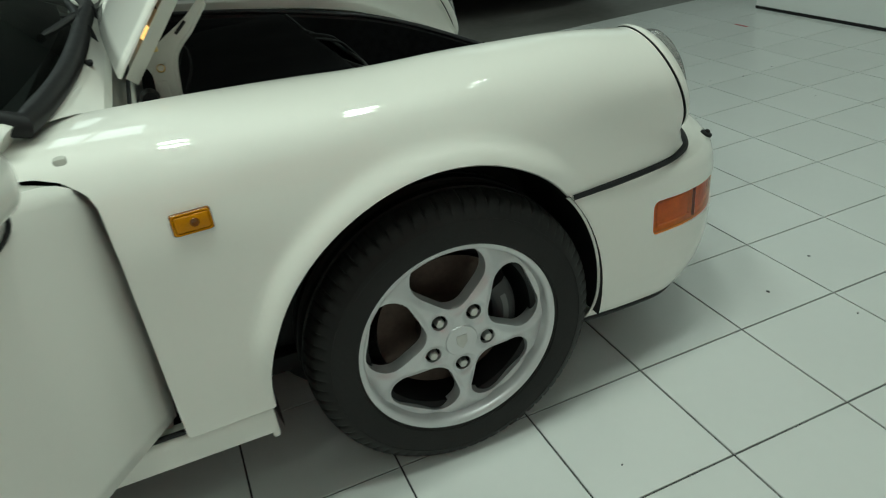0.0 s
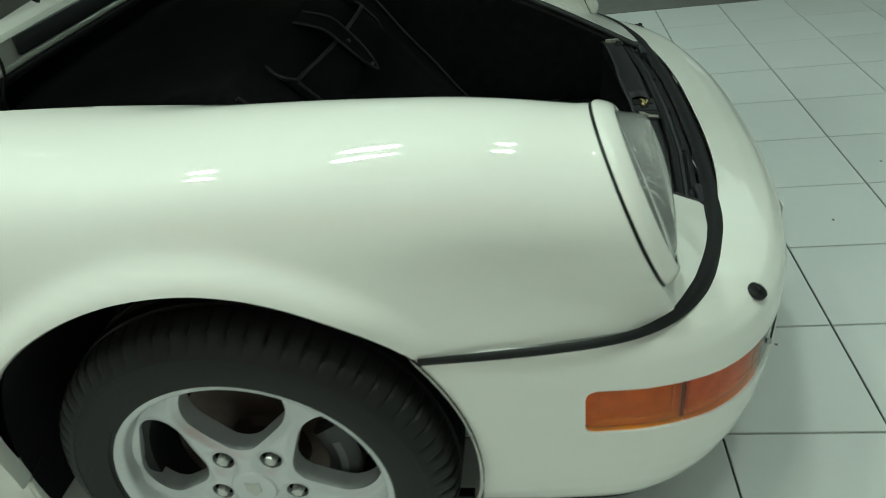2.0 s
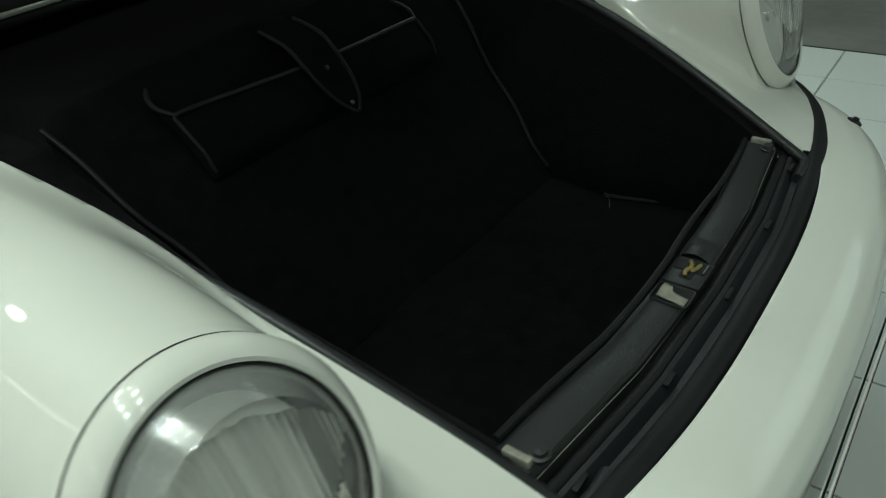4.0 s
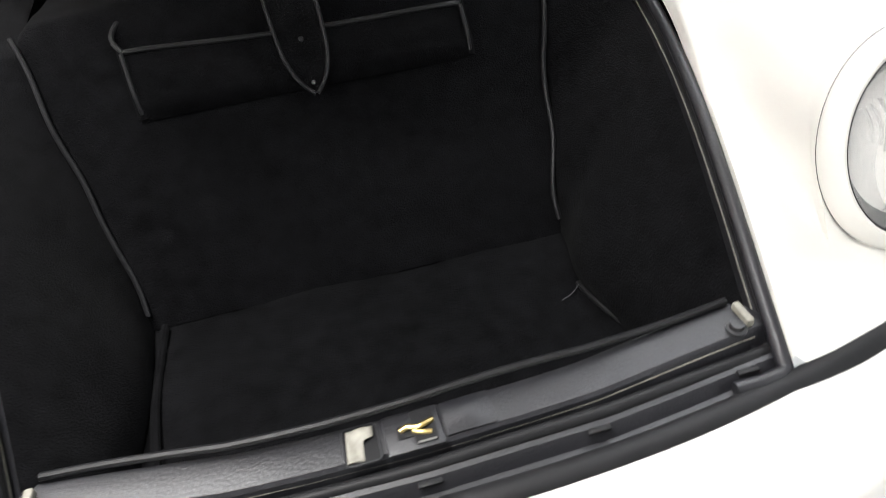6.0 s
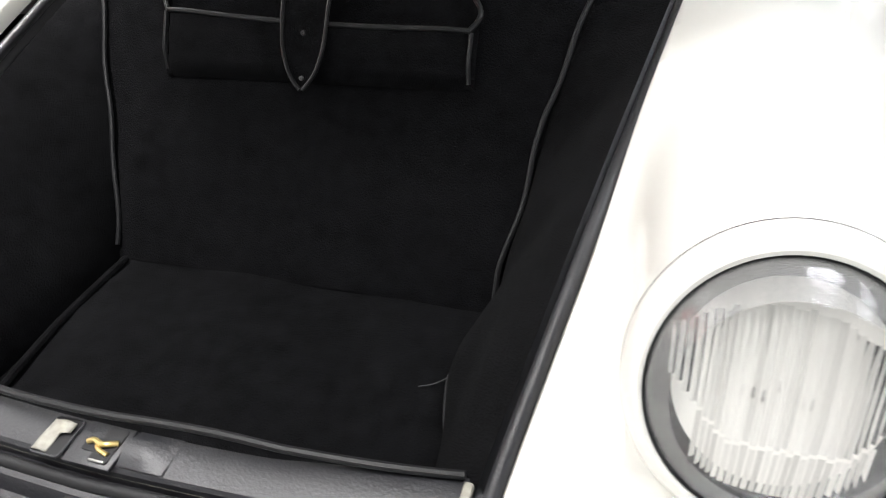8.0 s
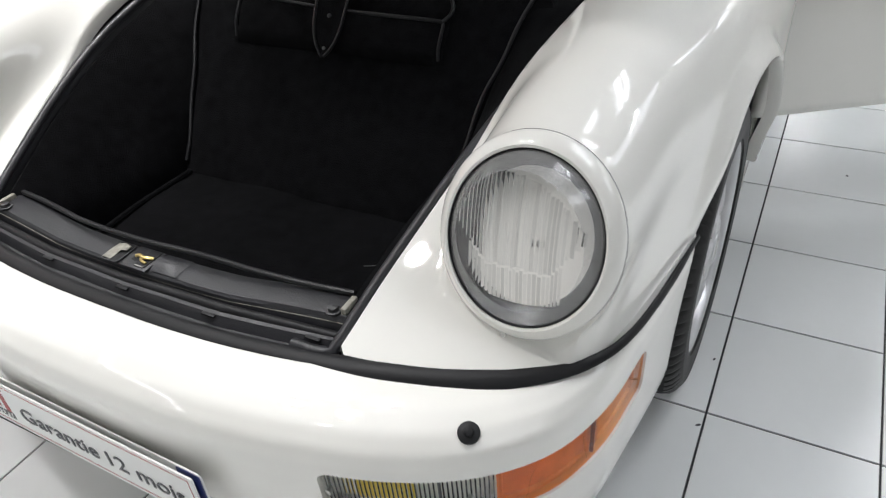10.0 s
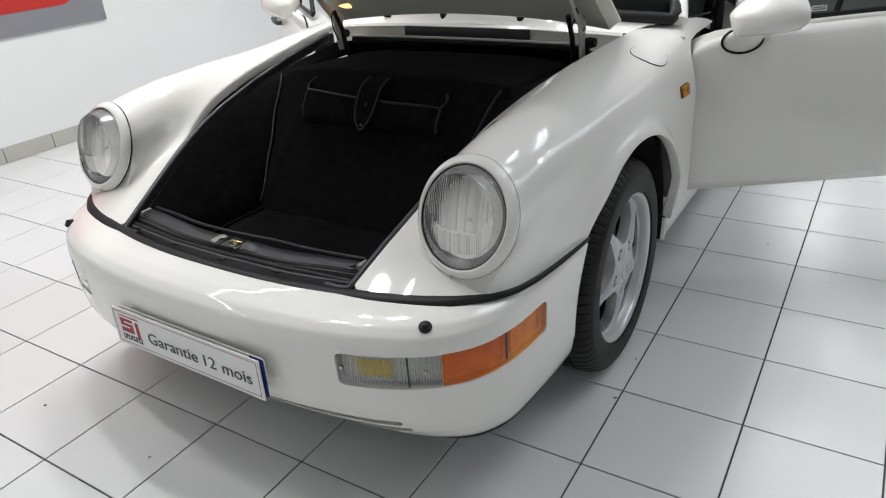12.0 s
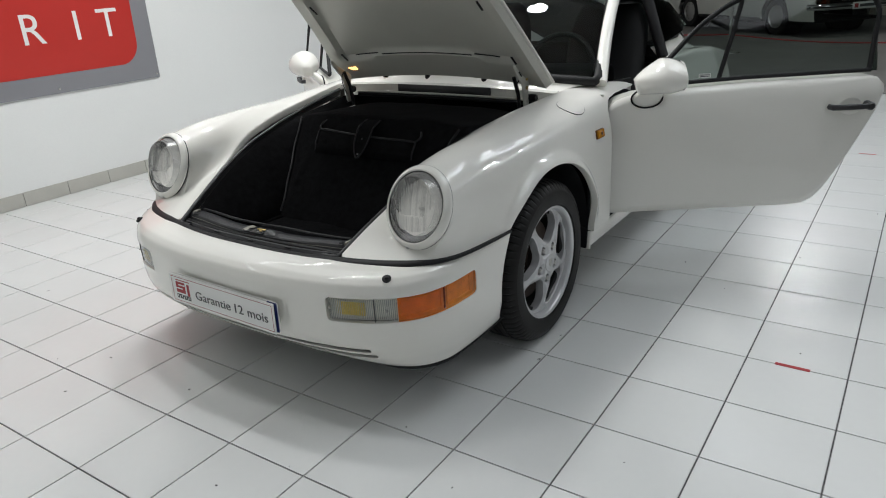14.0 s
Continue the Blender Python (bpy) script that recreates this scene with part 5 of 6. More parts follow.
for x0, x1 in ((-0.10, 0.36), (0.22, -0.30)):
    wiper = part("wiper", moved(lathe([(0.0, 0.021), (0.030, 0.018), (0.042, 0.013), (0.045, 0.0005)], 16, "z"), Matrix.Translation((x0, 0.545, 0.915))), RUBBER, cowl, "black wiper arm")
    part("wiper_arm", tube([(x0, 0.545, 0.955), ((x0 + x1) / 2, 0.572, 0.968), (x1, 0.610, 0.975)], 0.009, 8), RUBBER, wiper)

screen_rows = []
for t in np.linspace(0, 1, 16):
    screen_rows.append([tuple(base_line(k) * (1 - t) + head_line(k) * t + np.array([0, -0.02, 0.02]) * math.sin(math.pi * t)) for k in np.linspace(-0.97, 0.97, 31)])
screen = part("windscreen", loft(screen_rows), SCREEN, car, "curved windscreen glass")
gasket = [base_line(k) for k in np.linspace(-0.98, 0.98, 40)] + [base_line(1) * (1 - t) + head_line(1) * t for t in np.linspace(0.04, 0.97, 12)] + [head_line(k) for k in np.linspace(0.98, -0.98, 30)] + [base_line(-1) * (1 - t) + head_line(-1) * t for t in np.linspace(0.97, 0.04, 12)]
part("screen_gasket", tube(gasket, 0.021, 10, closed=True), RUBBER, screen)
for side in (1, -1):
    pillar = [(side * (0.742 - 0.165 * t), 0.645 + 0.572 * t - 0.02 * math.sin(math.pi * t), 0.905 + 0.345 * t + 0.02 * math.sin(math.pi * t)) for t in np.linspace(0, 1, 14)]
    part("pillar", tube(pillar, 0.028, 12, flat=0.8), PAINT, car)


def shell_rows(y):
    """Half section of the roof and tail by distance from the front axle."""
    top_z = np.interp(y, [1.10, 1.35, 1.7, 2.1, 2.6, 3.0, 3.3], [1.275, 1.315, 1.30, 1.21, 1.02, 0.83, 0.66])
    half_w = np.interp(y, [1.10, 1.5, 2.0, 2.6, 3.0, 3.3], [0.545, 0.56, 0.55, 0.52, 0.48, 0.42])
    return top_z, half_w


roof_rows = []
for y in np.linspace(1.11, 3.3, 40):
    tz, hw = shell_rows(y)
    roof_rows.append([(hw * math.sin(a), y + (0.08 * abs(math.sin(a)) ** 2 if y < 1.2 else 0), tz - 0.075 * (1 - math.cos(a)) - 0.02 * math.sin(a) ** 4) for a in np.linspace(-math.pi / 2, math.pi / 2, 31)])
part("roof", loft(roof_rows), PAINT, car)
# lining added in black to keep the cabin dark behind the glass
part("headliner", loft([[(x * 0.96, y + 0.02, z - 0.03) for x, y, z in r] for r in roof_rows]), SEAT, car, "black lining added under the roof to darken the cabin")
for side in (1, -1):
    rear = []
    for y in np.linspace(1.62, 3.28, 40):
        tz, hw = shell_rows(y)
        wide_ = np.interp(y, [1.6, 1.9, 2.3, 2.8, 3.28], [0.795, 0.82, 0.845, 0.80, 0.62])
        shoulder = np.interp(y, [1.6, 2.0, 2.4, 2.9, 3.28], [0.90, 0.90, 0.875, 0.80, 0.62])
        sect = spline([(hw + 0.07, tz - 0.20 if y > 2.2 else min(tz - 0.1, 0.95)), (hw + 0.12, shoulder + 0.0), ((hw + 0.15 + wide_) / 2, shoulder - 0.005), (wide_ - 0.04, shoulder - 0.06), (wide_, shoulder - 0.20), (wide_ - 0.003, 0.50), (wide_ - 0.02, 0.24)], 26)
        rear.append([(side * x, y, z) for x, z in sect])
    quarter = clip(loft(rear), lambda p: np.hypot(p[:, 1] - 2.29, p[:, 2] - 0.33) - 0.37)
    part("rear_wing", quarter, PAINT, car)
    qw = outline_plate([(0, 0), (0.50, 0.04), (0.62, 0.075), (0.45, 0.22), (0.18, 0.29), (0.02, 0.30)], 0.006, 0.002)
    part("quarter_window", moved(qw, Matrix.Translation((side * 0.648, 1.66, 0.945)) @ pose(0, 0, 0, 90, 0, 90) @ pose(0, 0, 0, -22 * side, 0, 0)), SCREEN, car)
    post = [(side * (0.70 - 0.13 * t), 1.62 + 0.06 * t, 0.90 + 0.33 * t) for t in np.linspace(0, 1, 8)]
    part("door_post", tube(post, 0.03, 10), RUBBER, car)
    sill = spline([(0.775, 0.316), (0.804, 0.313), (0.814, 0.302), (0.813, 0.264), (0.798, 0.238), (0.70, 0.230)], 16)
    part("sill", loft([[(side * x, y, z) for x, z in sill] for y in np.linspace(0.395, 1.95, 12)]), PAINT, car)
    part("sill_strip", tube([(side * 0.770, 0.392, 0.330), (side * 0.800, 0.392, 0.322)] + [(side * 0.8075, y, 0.3185) for y in (0.398, 0.8, 1.3, 1.92)], 0.0055, 8), RUBBER, car)
    part("sill_end", block(0.100, 0.016, 0.084, 0.007, 3, at=(side * 0.763, 0.398, 0.273)), PAINT, car)
    part("door_jamb", block(0.05, 0.02, 0.56, 0.005, at=(side * 0.755, 0.585, 0.59)), PAINT_IN, car)
part("tail", loft([[(x, 3.28 + 0.06 * math.cos(x * 2.2), z) for x in np.linspace(-0.62, 0.62, 12)] for z in (0.24, 0.45, 0.66)]), PAINT, car)

for side in (1, -1):
    seam_ = [(side * (float(hood_x(y)) + 0.001), y, float(hood_z(y)) + 0.0005) for y in np.linspace(0.47, 0.90, 30)]
    part("cowl_seam", tube(seam_, 0.0032, 6), RUBBER, car, "dark seam between wing and cowl")

# ---- cabin ----
part("cabin_floor", block(1.42, 1.6, 0.03, 0.01, at=(0, 1.3, 0.26)), CARPET, car)
part("bulkhead", block(1.38, 0.03, 0.55, 0.01, at=(0, 0.66, 0.60)), CARPET, car)
dash = spline([(0.62, 0.925), (0.70, 0.955), (0.84, 0.958), (0.90, 0.93), (0.91, 0.85), (0.87, 0.76)], 20)
part("dashboard", loft([[(x, y + 0.05 * (x / 0.7) ** 2, z) for y, z in dash] for x in np.linspace(-0.68, 0.68, 20)]), SEAT, car, "black dashboard")
part("steering_wheel", moved(tube([(0.185 * math.cos(a), 0.185 * math.sin(a), 0) for a in np.linspace(0, 2 * math.pi, 41)[:-1]], 0.014, 10, closed=True), Matrix.Translation((0.36, 1.02, 0.90)) @ pose(0, 0, 0, 66, 0, 0)), RUBBER, car, "black leather steering wheel")
for x in (-0.36, 0.36):
    seat = part("seat", moved(block(0.48, 0.50, 0.16, 0.05, 4), Matrix.Translation((x, 1.32, 0.43))), SEAT, car, "black leather seat")
    back_ = spline([(1.52, 0.45), (1.58, 0.70), (1.66, 0.95), (1.71, 1.12), (1.73, 1.20)], 12)
    rows = []
    for k, (y, z) in enumerate(back_):
        w = 0.235 - 0.10 * max(0, (k - 6) / 5) ** 1.5
        rows.append([(x + w * math.cos(a), y + 0.055 * math.sin(a), z) for a in np.linspace(0, 2 * math.pi, 25)[:-1]])
    part("backrest", loft(rows, True, True), SEAT, seat)
part("rear_bench", block(1.15, 0.14, 0.50, 0.05, 3, at=(0, 2.12, 0.68)), SEAT, car)
for z in (0.55, 0.66, 0.77, 0.88):
    part("bench_roll", moved(block(0.52, 0.05, 0.085, 0.02, 3), Matrix.Translation((0.29, 2.04, z))), SEAT, car)

# ---- doors ----
DOOR_OPEN = {1: 57.0, -1: 52.0}


def door(side):
    """An open door: local x runs from the hinge edge to the rear, local z is up, the skin faces local -y."""
    m = Matrix.Translation((side * (0.796 if side > 0 else 0.787), 0.570 if side > 0 else 0.549, 0.0)) @ pose(0, 0, 0, 0, 0, 90 - side * DOOR_OPEN[side])
    fix = (lambda s: s) if side > 0 else (lambda s: ([(p[0], -p[1], p[2]) for p in s[0]], [tuple(reversed(q)) for q in s[1]]))
    rows = []
    for x in np.linspace(0.0, 1.17, 46):
        top_z = np.interp(x, [0, 0.02, 0.06, 0.13, 0.22, 0.6, 1.0, 1.13, 1.155, 1.17], [0.79, 0.82, 0.848, 0.864, 0.872, 0.885, 0.888, 0.886, 0.875, 0.85])
        low_z = np.interp(x, [0, 0.83, 0.89, 0.93, 0.97, 1.04, 1.12, 1.16, 1.17], [0.335, 0.335, 0.342, 0.362, 0.41, 0.54, 0.70, 0.78, 0.82])
        row = []
        for k in np.linspace(0, 1, 18):
            z = low_z + (top_z - low_z) * k
            y = -0.030 * math.sin(math.pi * min(1, (z - 0.25) / 0.72)) + 0.05 * max(0, z - 0.80) ** 1.0 * 4 * max(0, z - 0.80) / 0.1
            row.append((x, y + 0.03, z))
        rows.append(row)
    skin = part("door", fix(loft(rows)), PAINT, car, "open white door with a frameless look and black trim", m=m)
    thick(skin, 0.004, 1.0 if side < 0 else 1.0)
    part("door_card", fix(([(p[0], p[1] + 0.085, p[2]) for p in loft(rows)[0]], loft(rows)[1])), SEAT, skin, "black inner trim")
    edge = [[(rows[a][b][0], rows[a][b][1] + d, rows[a][b][2]) for d in (0.0, 0.085)] for a, b in [(0, k) for k in range(18)] + [(k, 17) for k in range(1, 46)] + [(45, k) for k in range(16, -1, -1)] + [(k, 0) for k in range(44, -1, -1)]]
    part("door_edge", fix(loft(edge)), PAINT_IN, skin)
    frame_line = [(0.18, 0.05, 0.895), (0.29, 0.07, 1.01), (0.42, 0.10, 1.13), (0.57, 0.125, 1.215), (0.74, 0.135, 1.25), (0.92, 0.13, 1.25), (1.07, 0.125, 1.235), (1.145, 0.105, 1.16), (1.135, 0.08, 1.04), (1.115, 0.05, 0.905)]
    part("window_frame", fix(tube(spline(frame_line, 40), 0.0105, 10)), RUBBER, skin, "black window frame")
    part("window_rail", fix(tube([(0.17, 0.045, 0.891), (0.6, 0.046, 0.905), (1.12, 0.046, 0.909)], 0.009, 8)), RUBBER, skin)
    part("quarter_bar", fix(tube([(0.485, 0.048, 0.90), (0.545, 0.09, 1.08), (0.585, 0.125, 1.21)], 0.010, 8)), RUBBER, skin)
    gl = spline(frame_line, 24)
    rows_g = [[(x, y * 0 + 0.046 + (yy - 0.046) * t, 0.905 + (z - 0.905) * t) for t in np.linspace(0, 1, 6)] for x, yy, z in gl for y in (0,)]
    part("window_glass", fix(loft(rows_g)), SCREEN, skin, "clear door glass")
    if side > 0:
        label_ = part("sticker", fix(moved(outline_plate(rounded(0.050, 0.017, 0.002), 0.0006), Matrix.Translation((0.425, 0.042, 0.922)) @ pose(0, 0, 0, 90, 0, 0))), WHITE_SIGN, skin, "small pale sticker on the glass")
        for dz_ in (-0.003, 0.003):
            part("bar", fix(moved(block(0.040, 0.0008, 0.003, 0.0002), Matrix.Translation((0.425, 0.0412, 0.922 + dz_)))), DARK_INK, label_)
    hx, hz = 1.03, 0.769
    part("handle", fix(tube([(hx - 0.085, 0.0, hz), (hx - 0.08, -0.022, hz), (hx - 0.05, -0.030, hz), (hx + 0.05, -0.030, hz), (hx + 0.07, -0.020, hz)], 0.010, 8, flat=1.2)), PLASTIC, skin, "black door handle")
    part("lock_button", fix(moved(lathe([(-0.036, 0.0005), (-0.036, 0.012), (-0.03, 0.017), (0.02, 0.019)], 18, "y"), Matrix.Translation((hx + 0.075, 0.0, hz)))), PLASTIC, skin)
    cup = lathe([(0.004, 0.0005), (0.0035, 0.03), (-0.001, 0.045), (-0.003, 0.048)], 24, "y")
    part("handle_cup", fix(moved(cup, Matrix.Translation((hx, -0.004, hz)) @ Matrix.Diagonal((1, 1, 0.75, 1)))), PAINT, skin)
    # mirror
    mx, sx, mz, wide_m = (-0.028, -0.080, 0.943, 0.116) if side > 0 else (0.014, 0.014, 0.949, 0.088)
    foot = [[(0.205 + mx + (0.062 - 0.025 * t) * math.cos(a) + 0.035 * t, 0.012 - 0.060 * t, 0.845 + 0.060 * t + (0.036 - 0.012 * t) * math.sin(a)) for a in np.linspace(0, 2 * math.pi, 21)[:-1]] for t in np.linspace(0, 1, 6)]
    mirror = part("mirror", fix(loft(foot, True, True)), PAINT, skin, "white rounded door mirror")
    part("foot_gasket", fix(tube([(0.205 + mx + 0.066 * math.cos(a), 0.010, 0.845 + 0.040 * math.sin(a)) for a in np.linspace(0, 2 * math.pi, 25)[:-1]], 0.004, 6, closed=True)), RUBBER, mirror)
    egg = []
    for t in np.linspace(0, 1, 22):
        r = math.sin(math.pi * (0.02 + 0.60 * t)) ** 0.62
        crest = 0.084 * min(1.0, 0.05 + (t / 0.60) ** 0.75) * (math.sqrt(1 - ((t - 0.60) / 0.60) ** 2) if t > 0.60 else 1.0)
        belly = 0.058 * min(1.0, t / 0.10) ** 0.5 * (1 - 0.25 * max(0.0, (t - 0.7) / 0.3) ** 2)
        egg.append([(0.182 + sx + (0.185 if side > 0 else 0.143) * t, -0.072 + wide_m * r * math.cos(a), mz - 0.008 + (crest if math.sin(a) > 0 else belly) * math.sin(a)) for a in np.linspace(0, 2 * math.pi, 37)[:-1]])
    part("mirror_shell", fix(loft(egg, True, True)), PAINT, mirror)
    part("mirror_glass", fix(moved(lathe([(0.0, 0.0005), (0.0, 0.062)], 28, "x"), Matrix.Translation(((0.3682 if side > 0 else 0.3262) + sx, -0.072, mz)) @ Matrix.Diagonal((1, wide_m / 0.074, 1, 1)))), CHROME, mirror)


door(1)
door(-1)

# side markers and the filler flap
def on_wing(x, y, z, lift=0.0):
    """The nearest place on the wing's skin, lifted off it."""
    p = np.array([x, y, z], float)
    grad = None
    for _ in range(12):
        f0 = float(wing_field(p, True))
        grad = np.array([float(wing_field(p + e, True)) - f0 for e in np.eye(3) * 1e-4]) / 1e-4
        p = p - grad * f0 / (grad @ grad)
    n = grad / np.linalg.norm(grad)
    return p + n * lift, n


for side in (1, -1):
    at, n = on_wing(0.81, 0.428, 0.733)
    nz_ = Vector((side * n[0], n[1], n[2])).normalized()
    nx_ = (Vector((0, 1, 0)) - nz_ * nz_.y).normalized()
    m = Matrix.Translation((side * at[0], at[1], at[2])) @ Matrix((nx_, nz_.cross(nx_), nz_)).transposed().to_4x4()
    body = part("side_marker", moved(block(0.066, 0.038, 0.012, 0.005, 3), m), AMBER_DARK, car, "amber side marker lamp on the wing")
    part("marker_lens", moved(block(0.056, 0.028, 0.010, 0.004, 3), m @ pose(0, 0, 0.005)), AMBER_MARK, body)
    rim_ = [m @ Vector((x, y, 0.0075)) for x, y in rounded(0.060, 0.032, 0.006)]
    part("marker_rim", tube([tuple(v) for v in rim_], 0.0016, 6, closed=True), AMBER_MARK, body)
    part("marker_bulb", moved(lathe([(0.0098, 0.0), (0.0108, 0.006), (0.009, 0.0075)], 16, "z"), m @ pose(0.004 * side, 0, 0.001)), AMBER_DARK, body, "dark bulb behind the lens")
flap = []
for k in np.linspace(0.02, 1, 12):
    ring = []
    for a in np.linspace(0, 2 * math.pi, 49)[:-1]:
        q, _ = on_wing(0.742 + 0.050 * k * math.cos(a), 0.336 + 0.068 * k * math.sin(a), 0.866 - 0.03 * k * math.cos(a), 0.0016)
        ring.append(tuple(q))
    flap.append(ring)
part("filler_flap", loft(flap, closed=True), PAINT, car, "oval white fuel filler flap")
part("flap_gap", tube([on_wing(*p, -0.0006)[0] for p in flap[-1]], 0.0022, 6, closed=True), RUBBER, car)

# ---- things in the hall ----
for x, y, w in ((1.681, 0.184, 0.115), (1.633, 3.507, 0.11), (1.708, -3.109, 0.11)):
    tape = part("floor_tape", block(w, 0.018, 0.0012, 0.0003, 1, at=(x, y, 0.0008)), RED_INK)
    tagged(tape, "short strip of red tape stuck on the tiles", "tape", "red tape marks")

# small chips and crumbs on the tiles
crumbs = []
for k in range(60):
    cx_, cy_ = random.uniform(-2.6, 2.3), random.uniform(-2.6, 2.5)
    s_ = random.uniform(0.003, 0.009)
    pts_ = [(s_ * random.uniform(0.5, 1) * math.cos(a), s_ * 0.6 * random.uniform(0.5, 1) * math.sin(a)) for a in np.linspace(0, 2 * math.pi, 7)[:-1]]
    crumbs.append(moved(outline_plate(pts_, 0.0012), pose(cx_, cy_, 0.0003, 0, 0, random.uniform(0, 360))))
tagged(part("floor_crumbs", join(*crumbs), DARK_INK), "tiny dark crumbs and chips on the tiles", "dirt", "", "stuff")

# housings of the hall lamps
housing_me = mesh_from("lamp_housing", *lathe([(0.0, 0.175), (-0.02, 0.205), (0.0, 0.215), (0.10, 0.19), (0.22, 0.11), (0.26, 0.05), (0.47, 0.045)], 32, "z"), GREY_SIGN)
for lx, ly in LAMPS:
    for dx in (-0.27, 0.27):
        ob = new("lamp_housing", housing_me)
        ob.location = (lx + dx, ly, ROOM_H - 0.49)
        tagged(ob, "round grey metal housing of a hall lamp", "lamp", "hall lamp housings", "structure")

# frames of the roof lights
for lx, ly, lw, ld, watts in SKYLIGHTS:
    frame_ob = thing("skylight_frame", "metal bars of a roof light in the ceiling", "skylight", "roof lights", "structure")
    for k in range(5):
        part("bar", block(0.055, ld + 0.05, 0.05, at=(lx - lw / 2 + lw / 4 * k, ly, ROOM_H - 0.10)), GREY_SIGN, frame_ob)
    n_bars = max(2, round(ld / 0.9)) + 1
    for k in range(n_bars):
        part("bar", block(lw + 0.05, 0.055, 0.05, at=(lx, ly - ld / 2 + ld / (n_bars - 1) * k, ROOM_H - 0.15)), GREY_SIGN, frame_ob)

# a thin light strip high on the wall; unseen channel added to shade that wall
strip_lamp = part("light_strip", tube([(-3.20, y, 3.74) for y in (-6.0, -2.0, 2.0, 8.0)], 0.022, 8), STRIP_LIGHT)
channel = [[(x, y, 3.74 + z) for x, z in ((-3.19, -0.045), (-3.25, -0.05), (-3.28, -0.03), (-3.28, 0.03), (-3.25, 0.05), (-3.19, 0.045))] for y in (-6.05, 1.0, 8.05)]
thick(part("strip_shield", loft(channel), GREY_SIGN, strip_lamp, "added grey channel that keeps the strip's light off the wall"), 0.004)
tagged(strip_lamp, "thin glowing light strip under the ceiling", "lamp", "", "structure")


def old_sedan(m):
    """A four-door saloon with chrome bumpers, built about its own middle, its nose towards +x."""
    ob = thing("saloon_car", "cream classic saloon with chrome bumper and red stripe", "car", "parked saloons", m=m)
    rows = []
    for x in np.linspace(-2.35, 2.35, 60):
        end = min(1.0, (2.36 - abs(x)) / 0.35)
        w = 0.80 + 0.07 * math.sqrt(max(0, end))
        top_z = np.interp(x, [-2.35, -2.2, -1.2, 1.0, 2.2, 2.35], [0.70, 0.86, 0.92, 0.93, 0.86, 0.74])
        rows.append([(x, w * c * (1 if abs(c) < 1 else 1), z) for c, z in ((-0.96, 0.26), (-1.0, 0.40), (-1.0, 0.62), (-0.97, top_z - 0.08), (-0.88, top_z), (0, top_z + 0.03), (0.88, top_z), (0.97, top_z - 0.08), (1.0, 0.62), (1.0, 0.40), (0.96, 0.26))])
    cut = lambda p: np.minimum(np.hypot(p[:, 0] - 1.42, p[:, 2] - 0.33), np.hypot(p[:, 0] + 1.38, p[:, 2] - 0.33)) - 0.37  # noqa: E731
    part("body", clip(loft(rows, caps=False), cut), SEDAN, ob)
    cabin = []
    for x, w, z in ((-1.35, 0.74, 0.92), (-0.95, 0.62, 1.38), (-0.2, 0.60, 1.45), (0.25, 0.62, 1.40), (0.85, 0.74, 0.93)):
        cabin.append([(x, -w, 0.90 + (z - 0.90) * 0.0), (x, -w, z - 0.05), (x, -w + 0.08, z), (x, w - 0.08, z), (x, w, z - 0.05), (x, w, 0.90)])
    part("cabin", loft(cabin), SCREEN, ob, "glazed cabin")
    part("roof", loft([[(x, y, 1.45 - 0.03 * (y / 0.6) ** 2 - 0.06 * (x + 0.3) ** 2) for y in np.linspace(-0.62, 0.62, 9)] for x in np.linspace(-0.98, 0.32, 9)]), SEDAN, ob)
    for y in (-0.885, 0.885):
        part("stripe", block(4.2, 0.004, 0.012, at=(0, y * 0.985, 0.66)), RED_INK, ob, "thin red stripe")
        part("sill_shadow", block(2.0, 0.02, 0.08, at=(0, y * 0.94, 0.27)), RUBBER, ob)
    nose = [(2.25, -0.86), (2.44, -0.74), (2.50, -0.3), (2.50, 0.3), (2.44, 0.74), (2.25, 0.86)]
    for end in (1, -1):
        line_ = [(end * x, y, 0.50) for x, y in spline(nose, 24)]
        part("bumper", tube(line_, 0.055, 10), CHROME, ob, "chrome bumper")
        part("bumper_rubber", tube([(p[0] + end * 0.05, p[1] * 1.03, 0.50) for p in line_], 0.014, 8), RUBBER, ob)
    part("grille", block(0.05, 0.62, 0.26, 0.02, at=(2.37, 0, 0.70)), CHROME, ob)
    for y in (-0.60, 0.60):
        part("headlamp", block(0.06, 0.40, 0.20, 0.03, at=(2.34, y, 0.72)), CHROME, ob)
        part("indicator", block(0.05, 0.22, 0.07, 0.01, at=(2.36, y * 1.12, 0.58)), AMBER, ob)
    card = part("plate_card", block(0.01, 0.52, 0.11, 0.002, at=(2.575, 0, 0.50)), WHITE_SIGN, ob, "white dealer card")
    part("bar", block(0.004, 0.34, 0.045, 0.001, at=(2.582, 0.05, 0.50)), DARK_INK, card)
    part("bar", block(0.004, 0.07, 0.07, 0.001, at=(2.582, -0.19, 0.50)), RED_INK, card)
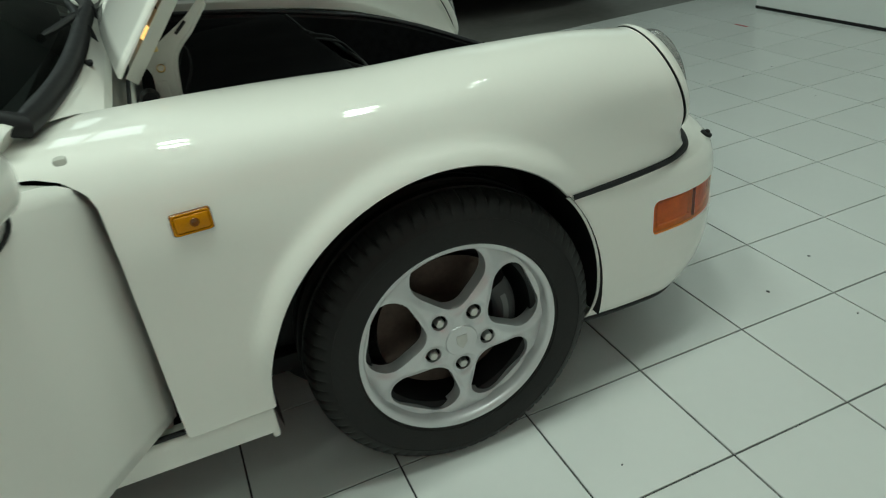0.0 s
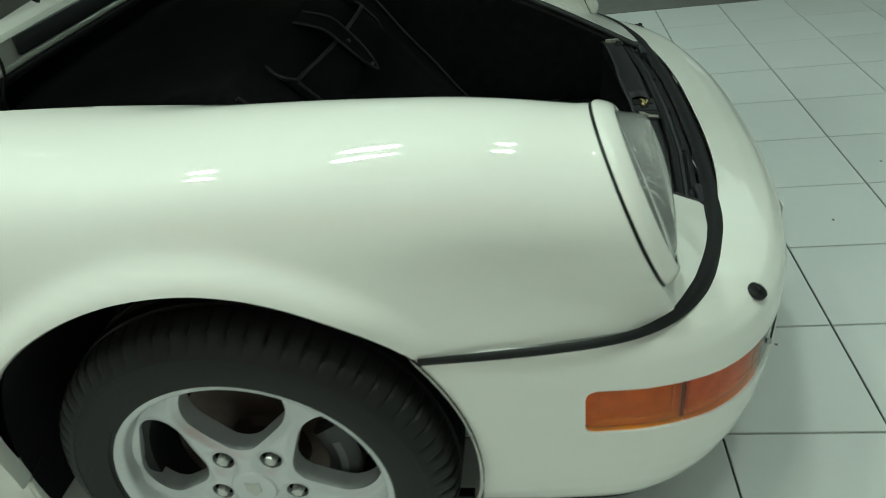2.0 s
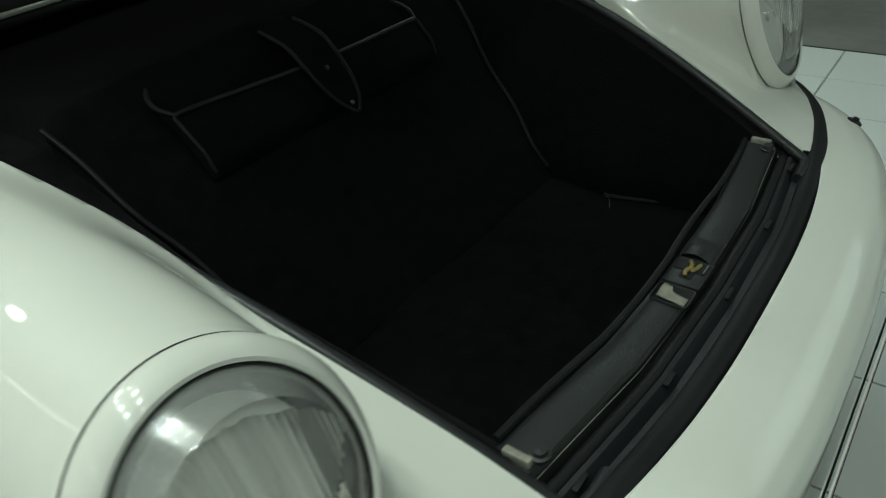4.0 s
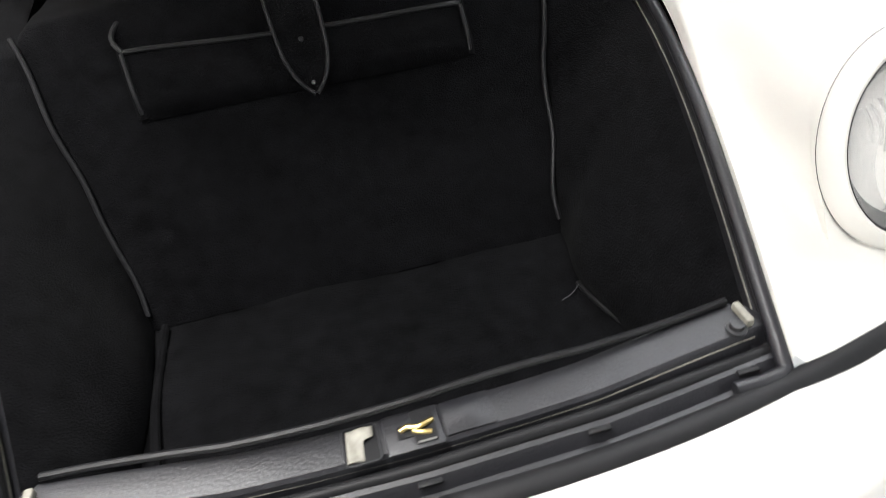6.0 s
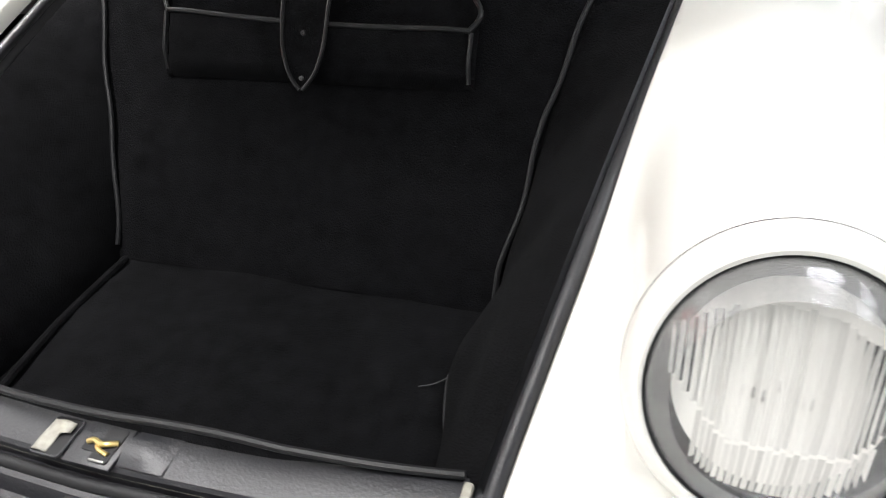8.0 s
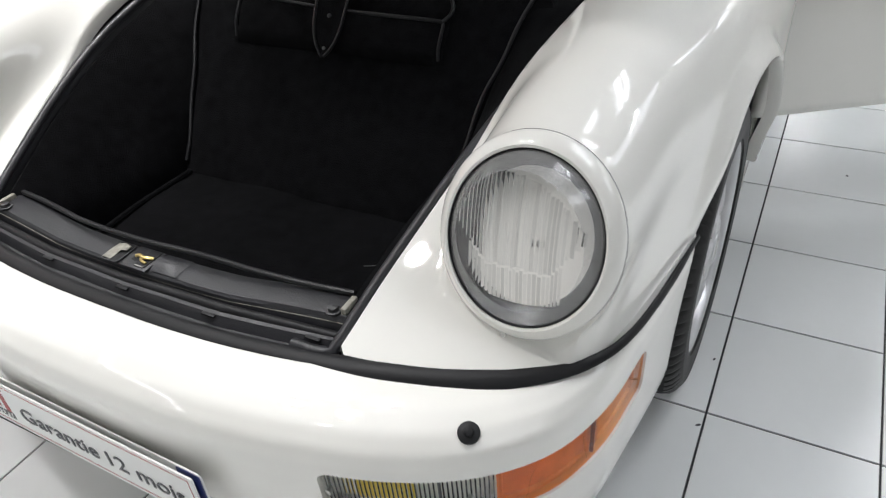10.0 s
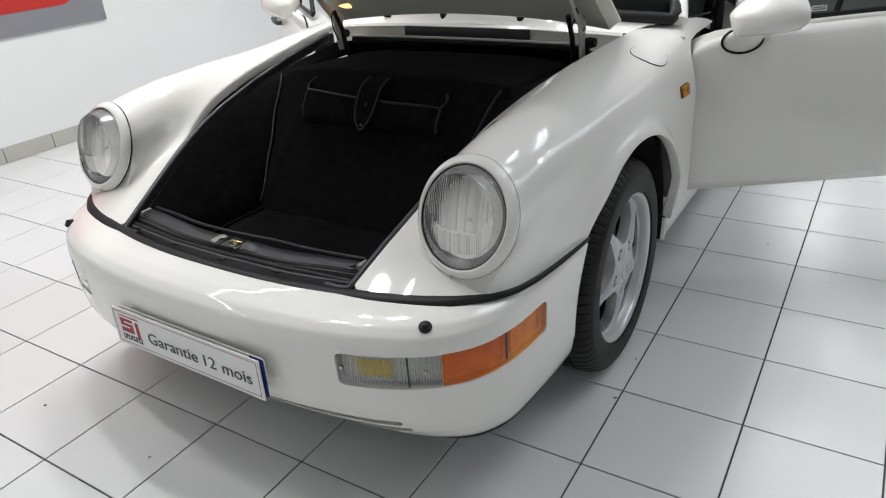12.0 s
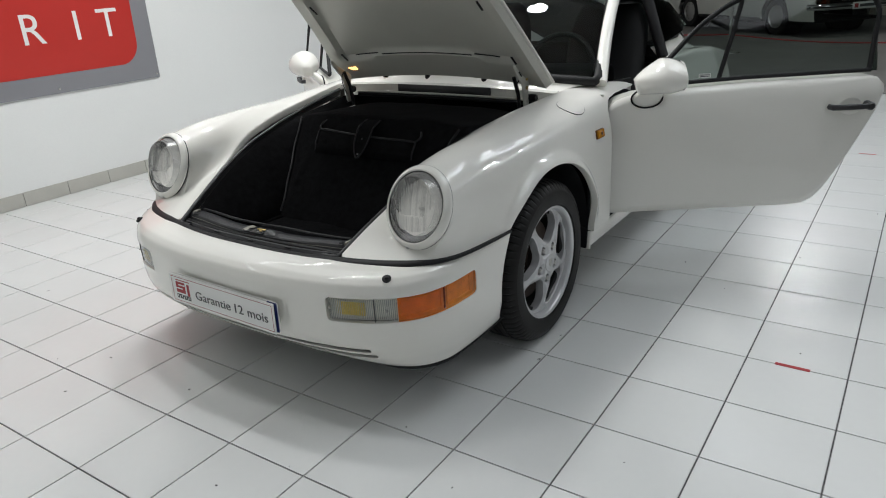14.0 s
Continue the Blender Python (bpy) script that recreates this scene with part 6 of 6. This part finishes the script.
    for x in (1.42, -1.38):
        for s in (1, -1):
            m_w = pose(x, s * 0.74, 0.318, 0, 0, 90 * s)
            tyre = part("wheel", moved(lathe([(-0.09, 0.20), (-0.095, 0.25), (-0.085, 0.30), (-0.05, 0.318), (0.05, 0.318), (0.085, 0.30), (0.095, 0.25), (0.09, 0.20)], 48, "x"), m_w), TYRE, ob)
            part("wheel_disc", moved(lathe([(0.088, 0.205), (0.07, 0.195), (0.06, 0.15), (0.075, 0.11), (0.085, 0.05), (0.09, 0.0005)], 40, "x"), m_w), STEEL, tyre, "steel wheel with bright trim")
            for k in range(10):
                a = 2 * math.pi * k / 10
                part("vent_hole", moved(block(0.004, 0.030, 0.018, 0.003, at=(0.064, 0.155 * math.cos(a), 0.155 * math.sin(a))), m_w), RUBBER, tyre)
            part("well", moved(lathe([(-0.25, 0.36), (0.06, 0.36)], 32, "x"), m_w), RUBBER, ob)
            part("well_wall", moved(lathe([(-0.12, 0.0005), (-0.12, 0.36)], 32, "x"), m_w), RUBBER, ob)
    part("floor_pan", block(4.2, 1.5, 0.05, at=(0, 0, 0.24)), RUBBER, ob)
    return ob


heading = math.degrees(math.atan2(-0.67, 0.74))
d_ = Vector((0.74, -0.67, 0))
right_ = Vector((-0.67, -0.74, 0))
first = Vector((-0.54, 12.25, 0)) - d_ * 1.42 - right_ * 0.74
saloon = old_sedan(Matrix.Translation(first) @ pose(0, 0, 0, 0, 0, heading))
copy_thing(saloon, pose(5.35, -2.55, 0, 0, 0, 172))

# barrier posts with a red rope before the parked cars
posts = [(-3.0, 10.6), (-0.74, 9.45), (1.7, 8.4), (4.2, 7.6)]
for px_, py_ in posts:
    post_ob = part("barrier_post", lathe([(0.0, 0.16), (0.012, 0.155), (0.02, 0.03), (0.03, 0.020), (0.86, 0.020), (0.88, 0.028), (0.91, 0.026), (0.92, 0.0005)], 24, "z"), STEEL, m=Matrix.Translation((px_, py_, 0)))
    tagged(post_ob, "slim grey metal barrier post on the concrete", "post", "barrier posts")
for (xa, ya), (xb, yb) in zip(posts, posts[1:]):
    rope = part("barrier_rope", tube([(xa + (xb - xa) * t, ya + (yb - ya) * t, 0.27 - 0.05 * math.sin(math.pi * t)) for t in np.linspace(0, 1, 16)], 0.009, 8), RED_INK)
    tagged(rope, "red rope hanging between the barrier posts", "rope", "barrier ropes")


# ---- floor tiles ----
GRID, TURN = 0.33, 0.5


def tile_at(i, j):
    x, y = (i + 0.5) * GRID + 0.538, (j + 0.5) * GRID - 0.822
    c, s = math.cos(radians(TURN)), math.sin(radians(TURN))
    return c * x - s * y, s * x + c * y


def tile_shape():
    w, b, h = GRID / 2 - 0.0024, 0.0008, 0.006
    low, mid, top_ = (-0.004, w), (h - 0.006 - b, w), (h - 0.006, w - b)
    verts, faces = [], []
    for z, r in (low, mid, top_):
        verts += [(-r, -r, z), (r, -r, z), (r, r, z), (-r, r, z)]
    for a in (0, 4):
        for k in range(4):
            faces.append((a + k, a + (k + 1) % 4, a + 4 + (k + 1) % 4, a + 4 + k))
    faces.append((8, 9, 10, 11))
    return verts, faces


tile_me = mesh_from("tile", *tile_shape(), TILE, sharp=20)
rest = []
for i in range(-12, 6):
    for j in range(-25, 21):
        x, y = tile_at(i, j)
        turn = pose(x, y, 0, 0, 0, TURN)
        if -8 <= j <= 7:
            ob = new("tile", tile_me)
            ob.parent = floor
            ob.matrix_local = turn
        elif y < TILE_EDGE_Y - 0.1 and y > ROOM_Y0 + 0.2:
            rest.append(moved(tile_shape(), turn))
far = part("far_tiles", join(*rest), TILE, floor, sharp=20)
far["kind"] = "stuff"
